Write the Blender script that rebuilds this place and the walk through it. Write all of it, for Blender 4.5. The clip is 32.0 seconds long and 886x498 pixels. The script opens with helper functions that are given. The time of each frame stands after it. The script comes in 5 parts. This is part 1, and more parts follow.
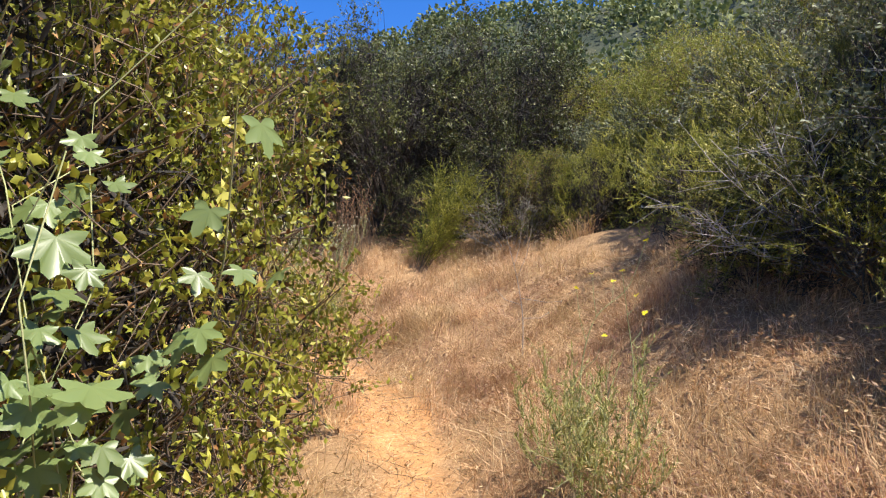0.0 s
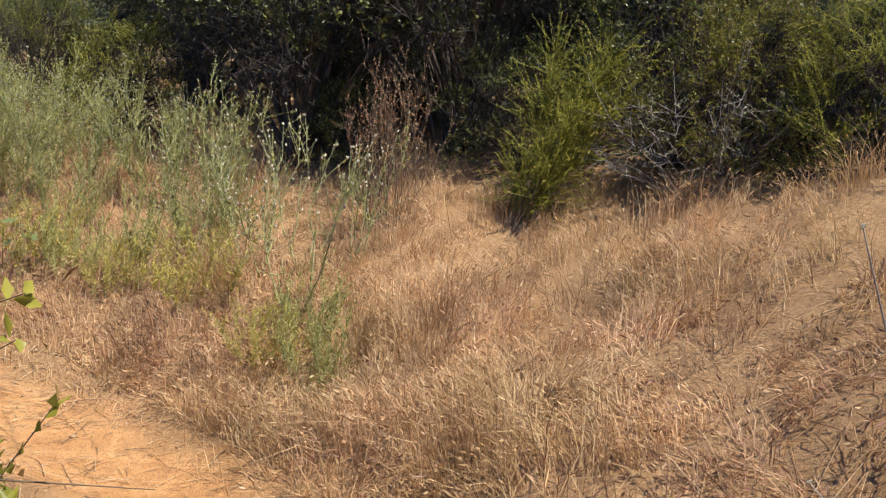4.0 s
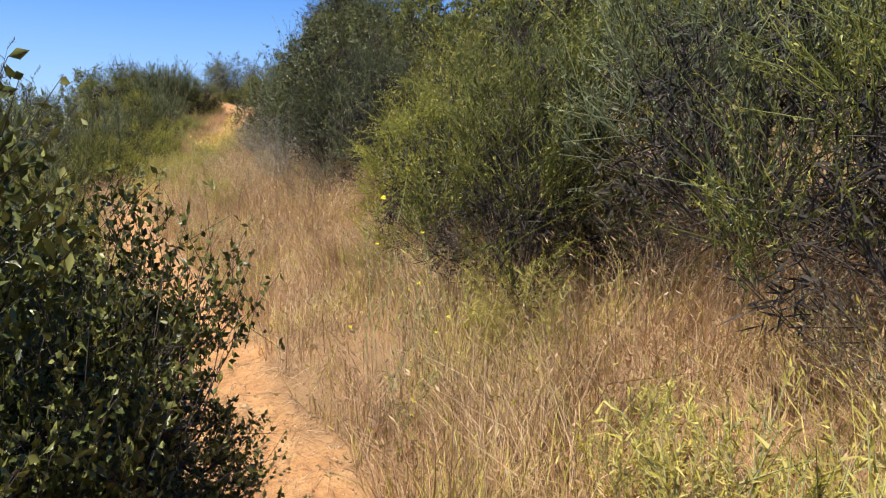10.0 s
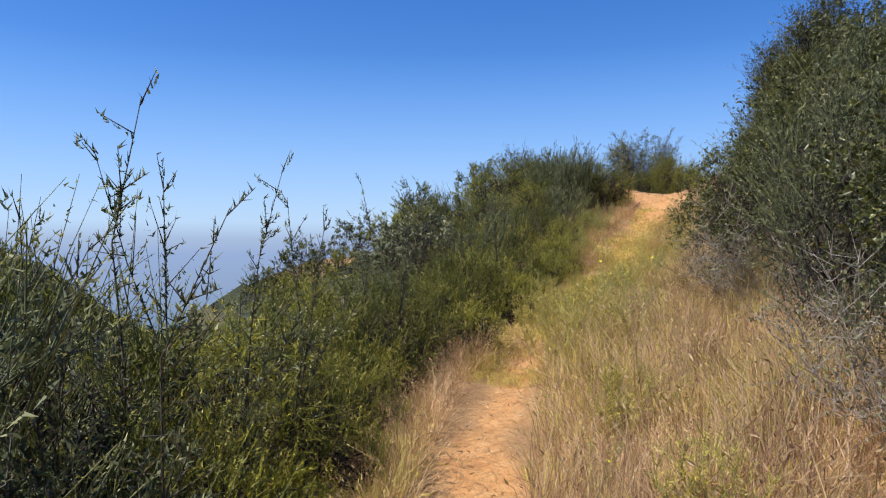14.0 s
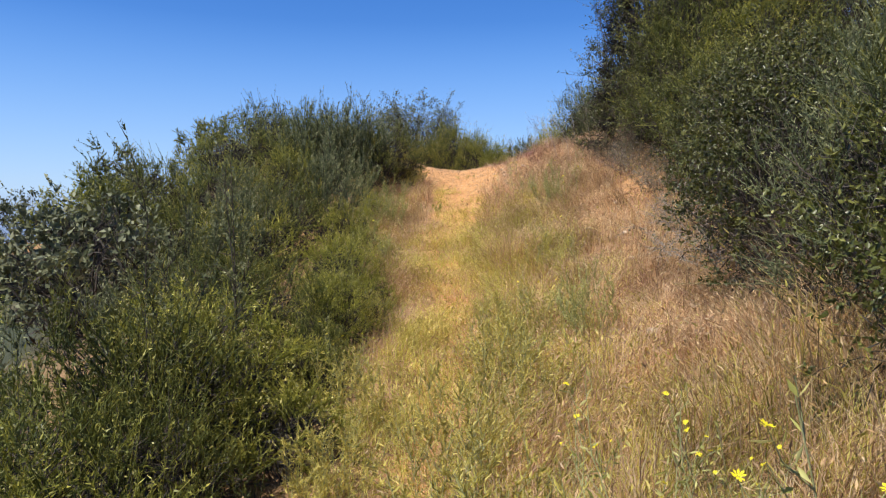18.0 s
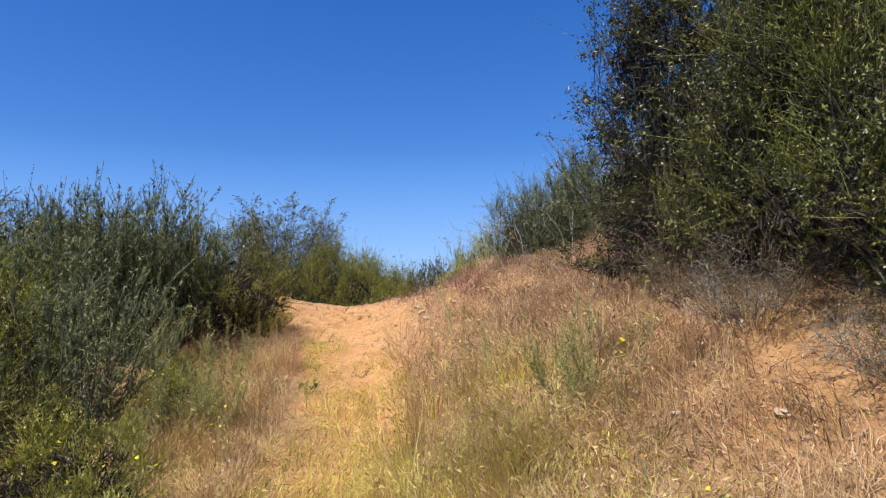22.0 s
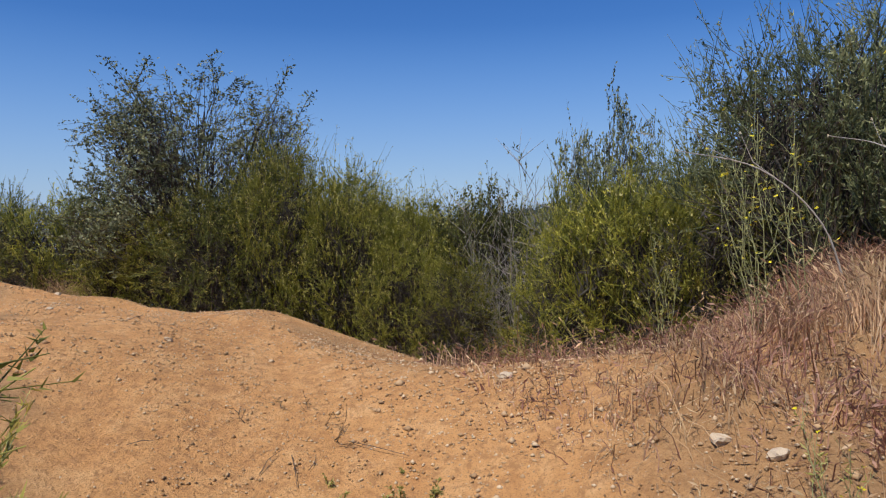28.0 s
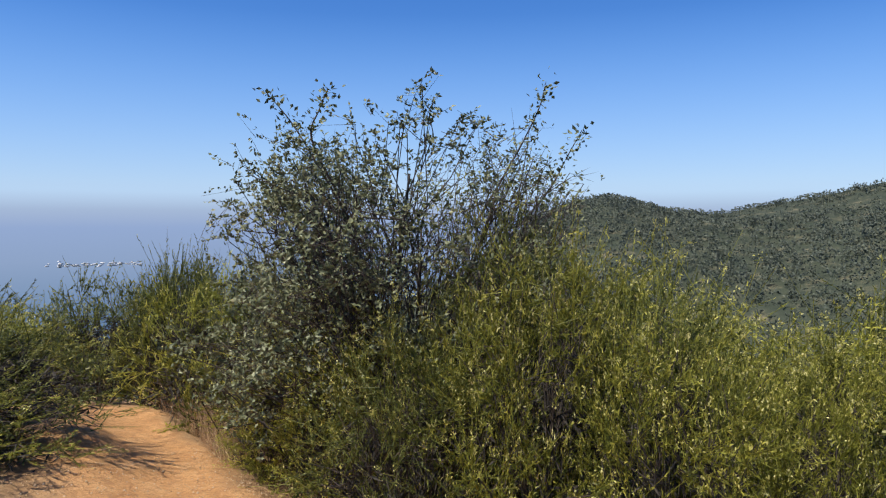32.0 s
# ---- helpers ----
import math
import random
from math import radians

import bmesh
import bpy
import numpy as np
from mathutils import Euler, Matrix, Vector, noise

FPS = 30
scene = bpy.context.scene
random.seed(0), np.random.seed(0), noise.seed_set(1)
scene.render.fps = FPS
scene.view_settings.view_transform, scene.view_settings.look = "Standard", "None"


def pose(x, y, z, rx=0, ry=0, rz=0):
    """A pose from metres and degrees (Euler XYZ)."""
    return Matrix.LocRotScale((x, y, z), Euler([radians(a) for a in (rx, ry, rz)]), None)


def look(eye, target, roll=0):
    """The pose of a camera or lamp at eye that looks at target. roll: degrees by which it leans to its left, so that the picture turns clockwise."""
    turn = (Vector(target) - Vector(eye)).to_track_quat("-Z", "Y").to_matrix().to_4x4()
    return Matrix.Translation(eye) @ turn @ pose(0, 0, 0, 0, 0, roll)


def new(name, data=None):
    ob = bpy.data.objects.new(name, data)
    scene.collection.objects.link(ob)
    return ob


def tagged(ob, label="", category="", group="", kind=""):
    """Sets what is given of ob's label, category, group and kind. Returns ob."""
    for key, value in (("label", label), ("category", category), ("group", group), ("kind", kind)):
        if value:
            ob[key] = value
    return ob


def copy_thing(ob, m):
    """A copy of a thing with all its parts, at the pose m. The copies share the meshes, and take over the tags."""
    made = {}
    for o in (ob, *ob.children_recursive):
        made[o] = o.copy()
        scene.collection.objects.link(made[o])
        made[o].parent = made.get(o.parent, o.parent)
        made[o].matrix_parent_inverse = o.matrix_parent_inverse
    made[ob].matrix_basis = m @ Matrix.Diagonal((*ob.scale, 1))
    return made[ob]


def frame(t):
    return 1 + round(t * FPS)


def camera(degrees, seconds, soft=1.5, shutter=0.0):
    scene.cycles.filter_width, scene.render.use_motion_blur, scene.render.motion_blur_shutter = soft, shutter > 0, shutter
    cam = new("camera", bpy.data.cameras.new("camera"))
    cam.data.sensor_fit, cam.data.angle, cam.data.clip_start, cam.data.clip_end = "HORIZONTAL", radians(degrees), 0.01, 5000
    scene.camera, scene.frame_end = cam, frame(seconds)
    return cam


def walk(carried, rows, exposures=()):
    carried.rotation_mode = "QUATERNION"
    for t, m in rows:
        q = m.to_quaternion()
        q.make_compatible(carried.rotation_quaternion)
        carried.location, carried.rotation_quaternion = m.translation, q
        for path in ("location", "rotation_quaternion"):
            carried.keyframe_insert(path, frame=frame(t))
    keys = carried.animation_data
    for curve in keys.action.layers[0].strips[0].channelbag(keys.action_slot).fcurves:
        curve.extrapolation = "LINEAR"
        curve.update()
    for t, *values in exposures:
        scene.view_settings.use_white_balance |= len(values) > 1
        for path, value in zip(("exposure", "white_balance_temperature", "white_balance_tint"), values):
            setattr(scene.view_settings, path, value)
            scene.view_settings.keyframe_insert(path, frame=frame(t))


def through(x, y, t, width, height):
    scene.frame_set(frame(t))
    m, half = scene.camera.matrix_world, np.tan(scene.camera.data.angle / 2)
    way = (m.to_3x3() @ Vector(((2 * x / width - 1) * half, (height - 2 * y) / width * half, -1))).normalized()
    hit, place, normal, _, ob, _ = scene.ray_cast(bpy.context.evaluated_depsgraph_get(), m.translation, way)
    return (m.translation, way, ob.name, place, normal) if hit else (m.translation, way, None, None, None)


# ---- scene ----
# ---- camera ----
EXPOSURES = [(0.0, 1.0), (2.0, 0.85), (5.0, 0.55), (10.0, 0.6), (11.5, 0.55), (13.0, 0.47), (15.0, 0.38), (20.0, 0.45), (24.0, 0.4), (26.5, 0.1), (28.0, -0.05), (30.0, 0.28), (32.0, 0.3)]
cam = camera(62.8, 32.0, 1.15)
PATH = [
    (0, (-0.000, 0.000, 1.500), (-0.006, 1.986, 1.733), 0.9),
    (0.5, (-0.007, 0.554, 1.560), (0.026, 2.542, 1.776), 1.3),
    (1, (0.049, 1.102, 1.666), (0.143, 3.096, 1.785), -0.1),
    (1.5, (0.023, 1.613, 1.735), (0.075, 3.612, 1.781), -0.6),
    (2, (0.007, 2.178, 1.908), (0.035, 4.178, 1.943), -0.3),
    (2.5, (-0.013, 2.688, 2.008), (0.020, 4.687, 2.045), 0.1),
    (4.5, (-0.300, 4.914, 2.480), (-0.740, 6.862, 2.361), 3.4),
    (5, (-0.564, 5.550, 2.621), (-1.226, 7.433, 2.482), 3.9),
    (5.5, (-0.798, 6.066, 2.740), (-1.812, 7.784, 2.607), 2.3),
    (6, (-1.183, 6.525, 2.728), (-2.540, 7.989, 2.605), 1.1),
    (6.5, (-1.594, 6.851, 2.812), (-3.162, 8.082, 2.654), 0.8),
    (7, (-2.111, 7.146, 2.950), (-3.823, 8.162, 2.762), -1.0),
    (7.5, (-2.587, 7.345, 3.017), (-4.386, 8.176, 2.749), -0.3),
    (8, (-3.174, 7.489, 3.181), (-5.107, 7.917, 2.899), -1.3),
    (8.5, (-3.805, 7.596, 3.323), (-5.761, 7.900, 3.033), -1.6),
    (9, (-4.484, 7.645, 3.449), (-6.464, 7.748, 3.187), 0.2),
    (9.5, (-5.144, 7.540, 3.526), (-7.127, 7.417, 3.296), -0.9),
    (10, (-5.759, 7.558, 3.602), (-7.728, 7.274, 3.401), 0.3),
    (10.5, (-6.426, 7.452, 3.673), (-8.361, 6.962, 3.547), 1.7),
    (11, (-7.161, 7.220, 3.747), (-9.109, 6.785, 3.617), 2.9),
    (11.5, (-7.858, 6.895, 3.792), (-9.761, 6.299, 3.635), 2.0),
    (12, (-8.553, 6.548, 3.908), (-10.385, 5.777, 3.681), 1.2),
    (12.5, (-9.102, 6.158, 3.947), (-10.650, 4.913, 3.712), 1.3),
    (13, (-9.536, 5.614, 4.068), (-10.830, 4.091, 3.987), -2.4),
    (13.5, (-10.108, 5.291, 4.148), (-11.574, 3.931, 4.110), -3.8),
    (14, (-10.675, 4.882, 4.235), (-12.243, 3.641, 4.257), -0.3),
    (14.5, (-11.175, 4.540, 4.287), (-12.801, 3.375, 4.309), 1.2),
    (15, (-11.695, 4.085, 4.354), (-13.374, 2.998, 4.370), 1.7),
    (15.5, (-12.186, 3.622, 4.411), (-13.925, 2.634, 4.418), 1.9),
    (17.5, (-14.427, 2.149, 4.591), (-16.327, 1.522, 4.580), 0.3),
    (18, (-15.058, 1.901, 4.661), (-16.959, 1.281, 4.606), -0.2),
    (18.5, (-15.635, 1.662, 4.730), (-17.528, 1.019, 4.670), -0.8),
    (19, (-16.293, 1.379, 4.822), (-18.196, 0.766, 4.813), -0.7),
    (19.5, (-16.953, 1.164, 4.881), (-18.892, 0.678, 4.925), -0.3),
    (20, (-17.595, 0.850, 4.973), (-19.568, 0.554, 5.107), 0.6),
    (20.5, (-18.186, 0.678, 4.984), (-20.175, 0.502, 5.104), -0.9),
    (21, (-18.790, 0.501, 5.010), (-20.780, 0.333, 5.128), -1.0),
    (21.5, (-19.369, 0.437, 5.099), (-21.353, 0.255, 5.278), -0.7),
    (22, (-19.915, 0.291, 5.221), (-21.875, 0.009, 5.505), -1.0),
    (22.5, (-20.487, 0.106, 5.316), (-22.458, -0.097, 5.591), -0.9),
    (23, (-21.186, 0.013, 5.343), (-23.141, -0.305, 5.620), -0.4),
    (23.5, (-21.850, -0.197, 5.509), (-23.790, -0.580, 5.809), -1.1),
    (24, (-22.473, -0.479, 5.670), (-24.422, -0.848, 5.924), -0.3),
    (24.5, (-22.993, -0.696, 5.731), (-24.958, -1.019, 5.915), -0.2),
    (26.5, (-24.679, -1.060, 6.138), (-26.677, -1.132, 6.152), 0.2),
    (27, (-25.121, -1.221, 6.276), (-27.117, -1.349, 6.306), 0.9),
    (27.5, (-25.592, -1.360, 6.396), (-27.586, -1.525, 6.408), -0.3),
    (28, (-26.090, -1.571, 6.481), (-28.081, -1.757, 6.441), -0.9),
    (28.5, (-26.643, -1.674, 6.621), (-28.635, -1.837, 6.539), -0.0),
    (29, (-27.172, -1.856, 6.735), (-29.162, -2.007, 6.600), 0.7),
    (29.5, (-27.686, -1.945, 6.938), (-29.668, -2.163, 6.779), 1.0),
    (30, (-28.094, -2.151, 7.063), (-30.056, -2.499, 6.888), 1.3),
    (30.5, (-28.404, -2.280, 7.204), (-30.336, -2.767, 7.034), 0.8),
    (31, (-28.759, -2.424, 7.354), (-30.656, -3.039, 7.201), -0.5),
    (31.5, (-29.114, -2.630, 7.411), (-30.980, -3.338, 7.281), -0.4),
    (32, (-29.435, -2.745, 7.509), (-31.265, -3.549, 7.442), -0.1),
]
walk(cam, [(t, look(eye, target, roll)) for t, eye, target, roll in PATH], exposures=EXPOSURES)


# ---- world and sun ----
SUN_BEARING, SUN_HEIGHT = -124.0, 60.0  # degrees to the left of +y, degrees above the horizon
sky_world = bpy.data.worlds.new("sky")
scene.world = sky_world
sky_world.use_nodes = True
nodes, links = sky_world.node_tree.nodes, sky_world.node_tree.links
sky = nodes.new("ShaderNodeTexSky")
sky.sky_type, sky.sun_disc = "NISHITA", False
sky.sun_elevation, sky.sun_rotation = radians(SUN_HEIGHT), radians(-SUN_BEARING)
sky.altitude, sky.air_density, sky.dust_density, sky.ozone_density = 300, 1.0, 0.25, 4.0
background = nodes["Background"]
background.inputs["Strength"].default_value = 0.121
deep = nodes.new("ShaderNodeHueSaturation")
deep.inputs["Saturation"].default_value, deep.inputs["Hue"].default_value = 1.33, 0.514
links.new(sky.outputs["Color"], deep.inputs["Color"])
links.new(deep.outputs["Color"], background.inputs["Color"])

sun_data = bpy.data.lights.new("sun", "SUN")
sun_data.energy, sun_data.angle, sun_data.color = 5.0, radians(0.53), (1.0, 0.94, 0.84)
sun = new("sun", sun_data)
sb, sh = radians(SUN_BEARING), radians(SUN_HEIGHT)
toward = Vector((-math.sin(sb) * math.cos(sh), math.cos(sb) * math.cos(sh), math.sin(sh)))
sun.matrix_basis = look(toward * 60, (0, 0, 0))

# ---- materials ----
def node_material(name):
    m = bpy.data.materials.new(name)
    m.use_nodes = True
    t = m.node_tree
    return m, t, t.nodes["Principled BSDF"], t.nodes["Material Output"]


def ramp(t, fac, stops):
    r = t.nodes.new("ShaderNodeValToRGB")
    e = r.color_ramp.elements
    while len(e) < len(stops):
        e.new(0.5)
    for s, (p, c) in zip(e, stops):
        s.position, s.color = p, (*c, 1)
    t.links.new(fac, r.inputs["Fac"])
    return r.outputs["Color"]


def noise_of(t, scale, detail=4.0, rough=0.6, space="Object"):
    n = t.nodes.new("ShaderNodeTexNoise")
    n.inputs["Scale"].default_value, n.inputs["Detail"].default_value, n.inputs["Roughness"].default_value = scale, detail, rough
    c = t.nodes.new("ShaderNodeTexCoord")
    t.links.new(c.outputs[space], n.inputs["Vector"])
    return n.outputs["Fac"]


def mixed(t, fac, a, b, mode="MIX"):
    n = t.nodes.new("ShaderNodeMix")
    n.data_type, n.blend_type = "RGBA", mode
    if isinstance(fac, float):
        n.inputs[0].default_value = fac
    else:
        t.links.new(fac, n.inputs[0])
    for slot, v in ((6, a), (7, b)):
        if isinstance(v, tuple):
            n.inputs[slot].default_value = (*v, 1)
        else:
            t.links.new(v, n.inputs[slot])
    return n.outputs[2]


TIP_TONED = set()


def leafy(name, dark, mid, light, through=0.3, gloss=0.45, tint=0.25, patches=0.0, tip_toned=False):
    """Leaves or blades: colour by the single leaf and, on bushes, from dark inside to bright tips, young growth and
    crown shade painted together; tone by the plant; some light coming through.
    """
    m, t, p, out = node_material(name)
    g = t.nodes.new("ShaderNodeNewGeometry")
    pick = g.outputs["Random Per Island"]
    # pale new tips, and the crown's inner shade painted into the colour
    if tip_toned:
        TIP_TONED.add(name)
        tip_attr = t.nodes.new("ShaderNodeAttribute")
        tip_attr.attribute_name = "tip_tone"
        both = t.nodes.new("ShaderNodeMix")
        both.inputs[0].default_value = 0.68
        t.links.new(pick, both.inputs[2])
        t.links.new(tip_attr.outputs["Fac"], both.inputs[3])
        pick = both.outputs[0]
    col = ramp(t, pick, [(0.12 if tip_toned else 0.0, dark), (0.52, mid), (0.9 if tip_toned else 1.0, light)])
    o = t.nodes.new("ShaderNodeObjectInfo")
    v = t.nodes.new("ShaderNodeMapRange")
    t.links.new(o.outputs["Random"], v.inputs[0])
    v.inputs[3].default_value, v.inputs[4].default_value = 1 - tint, 1 + tint
    h = t.nodes.new("ShaderNodeHueSaturation")
    t.links.new(v.outputs[0], h.inputs["Value"])
    t.links.new(col, h.inputs["Color"])
    patch = noise_of(t, 1.7, 2.0)
    col = mixed(t, ramp(t, patch, [(0.4, (0, 0, 0)), (0.7, (0.5, 0.5, 0.5))]), h.outputs["Color"], mid, "MIX")
    if patches:
        tone = t.nodes.new("ShaderNodeMapRange")
        t.links.new(noise_of(t, 2.6, 4.0, 0.65), tone.inputs[0])
        tone.inputs[1].default_value, tone.inputs[2].default_value = 0.3, 0.7
        tone.inputs[3].default_value, tone.inputs[4].default_value = 1 - patches, 1 + patches * 0.6
        worn = t.nodes.new("ShaderNodeHueSaturation")
        t.links.new(tone.outputs[0], worn.inputs["Value"])
        t.links.new(col, worn.inputs["Color"])
        hue = t.nodes.new("ShaderNodeMapRange")
        t.links.new(noise_of(t, 1.1, 2.0), hue.inputs[0])
        hue.inputs[1].default_value, hue.inputs[2].default_value = 0.3, 0.7
        hue.inputs[3].default_value, hue.inputs[4].default_value = 0.484, 0.504
        t.links.new(hue.outputs[0], worn.inputs["Hue"])
        col = worn.outputs["Color"]
    t.links.new(col, p.inputs["Base Color"])
    p.inputs["Roughness"].default_value = gloss
    p.inputs["Specular IOR Level"].default_value = 0.35
    tr = t.nodes.new("ShaderNodeBsdfTranslucent")
    t.links.new(col, tr.inputs["Color"])
    mx = t.nodes.new("ShaderNodeMixShader")
    mx.inputs[0].default_value = through
    t.links.new(p.outputs[0], mx.inputs[1])
    t.links.new(tr.outputs[0], mx.inputs[2])
    t.links.new(mx.outputs[0], out.inputs["Surface"])
    return m


def woody(name, a, b, scale=14.0, rough=0.85):
    m, t, p, out = node_material(name)
    f = noise_of(t, scale, 5.0)
    t.links.new(ramp(t, f, [(0.3, a), (0.7, b)]), p.inputs["Base Color"])
    p.inputs["Roughness"].default_value = rough
    bump = t.nodes.new("ShaderNodeBump")
    bump.inputs["Strength"].default_value, bump.inputs["Distance"].default_value = 0.4, 0.01
    t.links.new(f, bump.inputs["Height"])
    t.links.new(bump.outputs[0], p.inputs["Normal"])
    return m


def earth():
    """Sandy trail, thatch and dust beside it, scrub colour on the far slopes."""
    m, t, p, out = node_material("earth")
    wear = t.nodes.new("ShaderNodeAttribute")
    wear.attribute_name = "trodden"
    far = t.nodes.new("ShaderNodeAttribute")
    far.attribute_name = "remote"
    big, mid, grit, dots = (noise_of(t, s, d, r) for s, d, r in ((0.9, 4.0, 0.6), (6.0, 6.0, 0.7), (60.0, 6.0, 0.75), (190.0, 2.0, 0.6)))
    sand = ramp(t, mid, [(0.25, (0.43, 0.205, 0.078)), (0.5, (0.58, 0.31, 0.125)), (0.75, (0.69, 0.42, 0.2))])
    sand = mixed(t, ramp(t, dots, [(0.34, (1, 1, 1)), (0.42, (0, 0, 0))]), sand, (0.27, 0.15, 0.075))
    sand = mixed(t, ramp(t, grit, [(0.62, (0, 0, 0)), (0.72, (0.8, 0.8, 0.8))]), sand, (0.7, 0.5, 0.3))
    patchy = noise_of(t, 22.0, 5.0, 0.75)
    sand = mixed(t, ramp(t, patchy, [(0.4, (0.75, 0.75, 0.75)), (0.5, (0, 0, 0))]), sand, (0.36, 0.185, 0.08))
    straw = ramp(t, grit, [(0.3, (0.14, 0.078, 0.038)), (0.5, (0.33, 0.2, 0.1)), (0.68, (0.52, 0.35, 0.19))])
    straw = mixed(t, ramp(t, big, [(0.35, (0, 0, 0)), (0.65, (0.8, 0.8, 0.8))]), straw, ramp(t, mid, [(0.3, (0.2, 0.115, 0.055)), (0.7, (0.4, 0.25, 0.125))]))
    near = mixed(t, wear.outputs["Fac"], straw, sand)
    hill = ramp(t, noise_of(t, 0.16, 8.0, 0.7), [(0.35, (0.035, 0.045, 0.03)), (0.54, (0.055, 0.063, 0.04)), (0.64, (0.12, 0.11, 0.065)), (0.74, (0.3, 0.23, 0.14))])
    t.links.new(mixed(t, far.outputs["Fac"], near, hill), p.inputs["Base Color"])
    p.inputs["Roughness"].default_value = 0.95
    p.inputs["Specular IOR Level"].default_value = 0.15
    add = t.nodes.new("ShaderNodeMath")
    add.operation = "MULTIPLY_ADD"
    add.inputs[1].default_value = 0.35
    t.links.new(grit, add.inputs[0])
    t.links.new(mid, add.inputs[2])
    bump = t.nodes.new("ShaderNodeBump")
    bump.inputs["Strength"].default_value, bump.inputs["Distance"].default_value = 1.0, 0.035
    t.links.new(add.outputs[0], bump.inputs["Height"])
    t.links.new(bump.outputs[0], p.inputs["Normal"])
    return m


EARTH = earth()
NEEDLE = leafy("needle_green", (0.04, 0.055, 0.013), (0.185, 0.195, 0.038), (0.56, 0.51, 0.115), 0.34, 0.5, tip_toned=True)
NEEDLE_BRIGHT = leafy("needle_bright", (0.07, 0.085, 0.016), (0.3, 0.295, 0.04), (0.7, 0.63, 0.12), 0.38, 0.5, tip_toned=True)
NEEDLE_GREY = leafy("needle_grey", (0.042, 0.056, 0.026), (0.15, 0.17, 0.074), (0.43, 0.43, 0.21), 0.28, 0.6, tip_toned=True)
BROAD = leafy("broad_leaf", (0.08, 0.095, 0.014), (0.27, 0.275, 0.034), (0.58, 0.52, 0.1), 0.36, 0.36, tip_toned=True)
BROAD_DARK = leafy("broad_leaf_dark", (0.03, 0.038, 0.01), (0.095, 0.105, 0.024), (0.33, 0.315, 0.09), 0.2, 0.36, tip_toned=True)
BROAD_GREY = leafy("broad_leaf_grey", (0.06, 0.072, 0.036), (0.165, 0.178, 0.086), (0.37, 0.37, 0.22), 0.16, 0.6, tip_toned=True)
DEAD_LEAF = leafy("dry_leaf", (0.16, 0.07, 0.025), (0.3, 0.15, 0.05), (0.42, 0.27, 0.1), 0.25, 0.7)
VINE = leafy("vine_leaf", (0.1, 0.15, 0.045), (0.19, 0.25, 0.085), (0.31, 0.375, 0.15), 0.4, 0.35, 0.15)
STRAW = leafy("straw", (0.35, 0.195, 0.085), (0.6, 0.405, 0.2), (0.8, 0.625, 0.37), 0.35, 0.7, 0.06, 0.45)
RUST = leafy("rosy_straw", (0.24, 0.145, 0.075), (0.5, 0.35, 0.185), (0.75, 0.6, 0.37), 0.35, 0.7, 0.06, 0.45)
BROME = leafy("red_brown_brome", (0.2, 0.1, 0.06), (0.36, 0.2, 0.13), (0.56, 0.37, 0.26), 0.3, 0.75, 0.06, 0.5)
LIME_GRASS = leafy("yellow_green_grass", (0.33, 0.29, 0.05), (0.6, 0.53, 0.11), (0.8, 0.7, 0.24), 0.35, 0.65, 0.06, 0.35)
WEED = leafy("weed_green", (0.18, 0.185, 0.04), (0.37, 0.365, 0.1), (0.58, 0.55, 0.22), 0.35, 0.55)
SEED = leafy("seed_head", (0.3, 0.26, 0.15), (0.47, 0.42, 0.28), (0.65, 0.58, 0.42), 0.25, 0.8)
RED_STALK = leafy("red_brown_stalk", (0.2, 0.095, 0.045), (0.42, 0.22, 0.11), (0.6, 0.4, 0.24), 0.2, 0.8)
PETAL = leafy("yellow_petal", (0.75, 0.6, 0.01), (0.85, 0.74, 0.02), (0.9, 0.82, 0.06), 0.25, 0.6, 0.05)
BLOOM = leafy("faded_bloom", (0.3, 0.27, 0.06), (0.5, 0.45, 0.13), (0.68, 0.62, 0.28), 0.25, 0.7)
BARK = woody("grey_bark", (0.035, 0.026, 0.02), (0.11, 0.085, 0.065))
BARK_BROWN = woody("brown_bark", (0.07, 0.045, 0.026), (0.2, 0.14, 0.085))
# near-black twigs that stand in for shade inside the crowns
SHADE_TWIGS = woody("inner_shade_twigs", (0.018, 0.015, 0.011), (0.06, 0.048, 0.034))
BARK_PALE = woody("pale_dead_wood", (0.2, 0.175, 0.155), (0.42, 0.38, 0.34))
GREEN_STALK = woody("green_stalk", (0.24, 0.26, 0.1), (0.42, 0.42, 0.2))
STONE = woody("sandstone", (0.42, 0.31, 0.2), (0.7, 0.58, 0.43), 22.0, 0.9)

# ---- ground ----
# Centre line of the trail: x, y, ground height, rise to the right, fall to the left
TRAIL = [
    (0.2, -9.0, -1.5, 0.35, 0.0), (0.0, -4.0, -0.8, 0.4, 0.0), (0.0, 0.0, 0.0, 0.45, 0.0), (0.0, 2.7, 0.5, 0.5, 0.02),
    (-0.3, 4.9, 0.98, 0.5, 0.05), (-0.95, 6.2, 1.22, 0.42, 0.08), (-2.2, 7.15, 1.45, 0.4, 0.1), (-3.8, 7.55, 1.78, 0.4, 0.1),
    (-5.8, 7.5, 2.1, 0.4, 0.1), (-7.9, 6.85, 2.3, 0.36, 0.16),
]
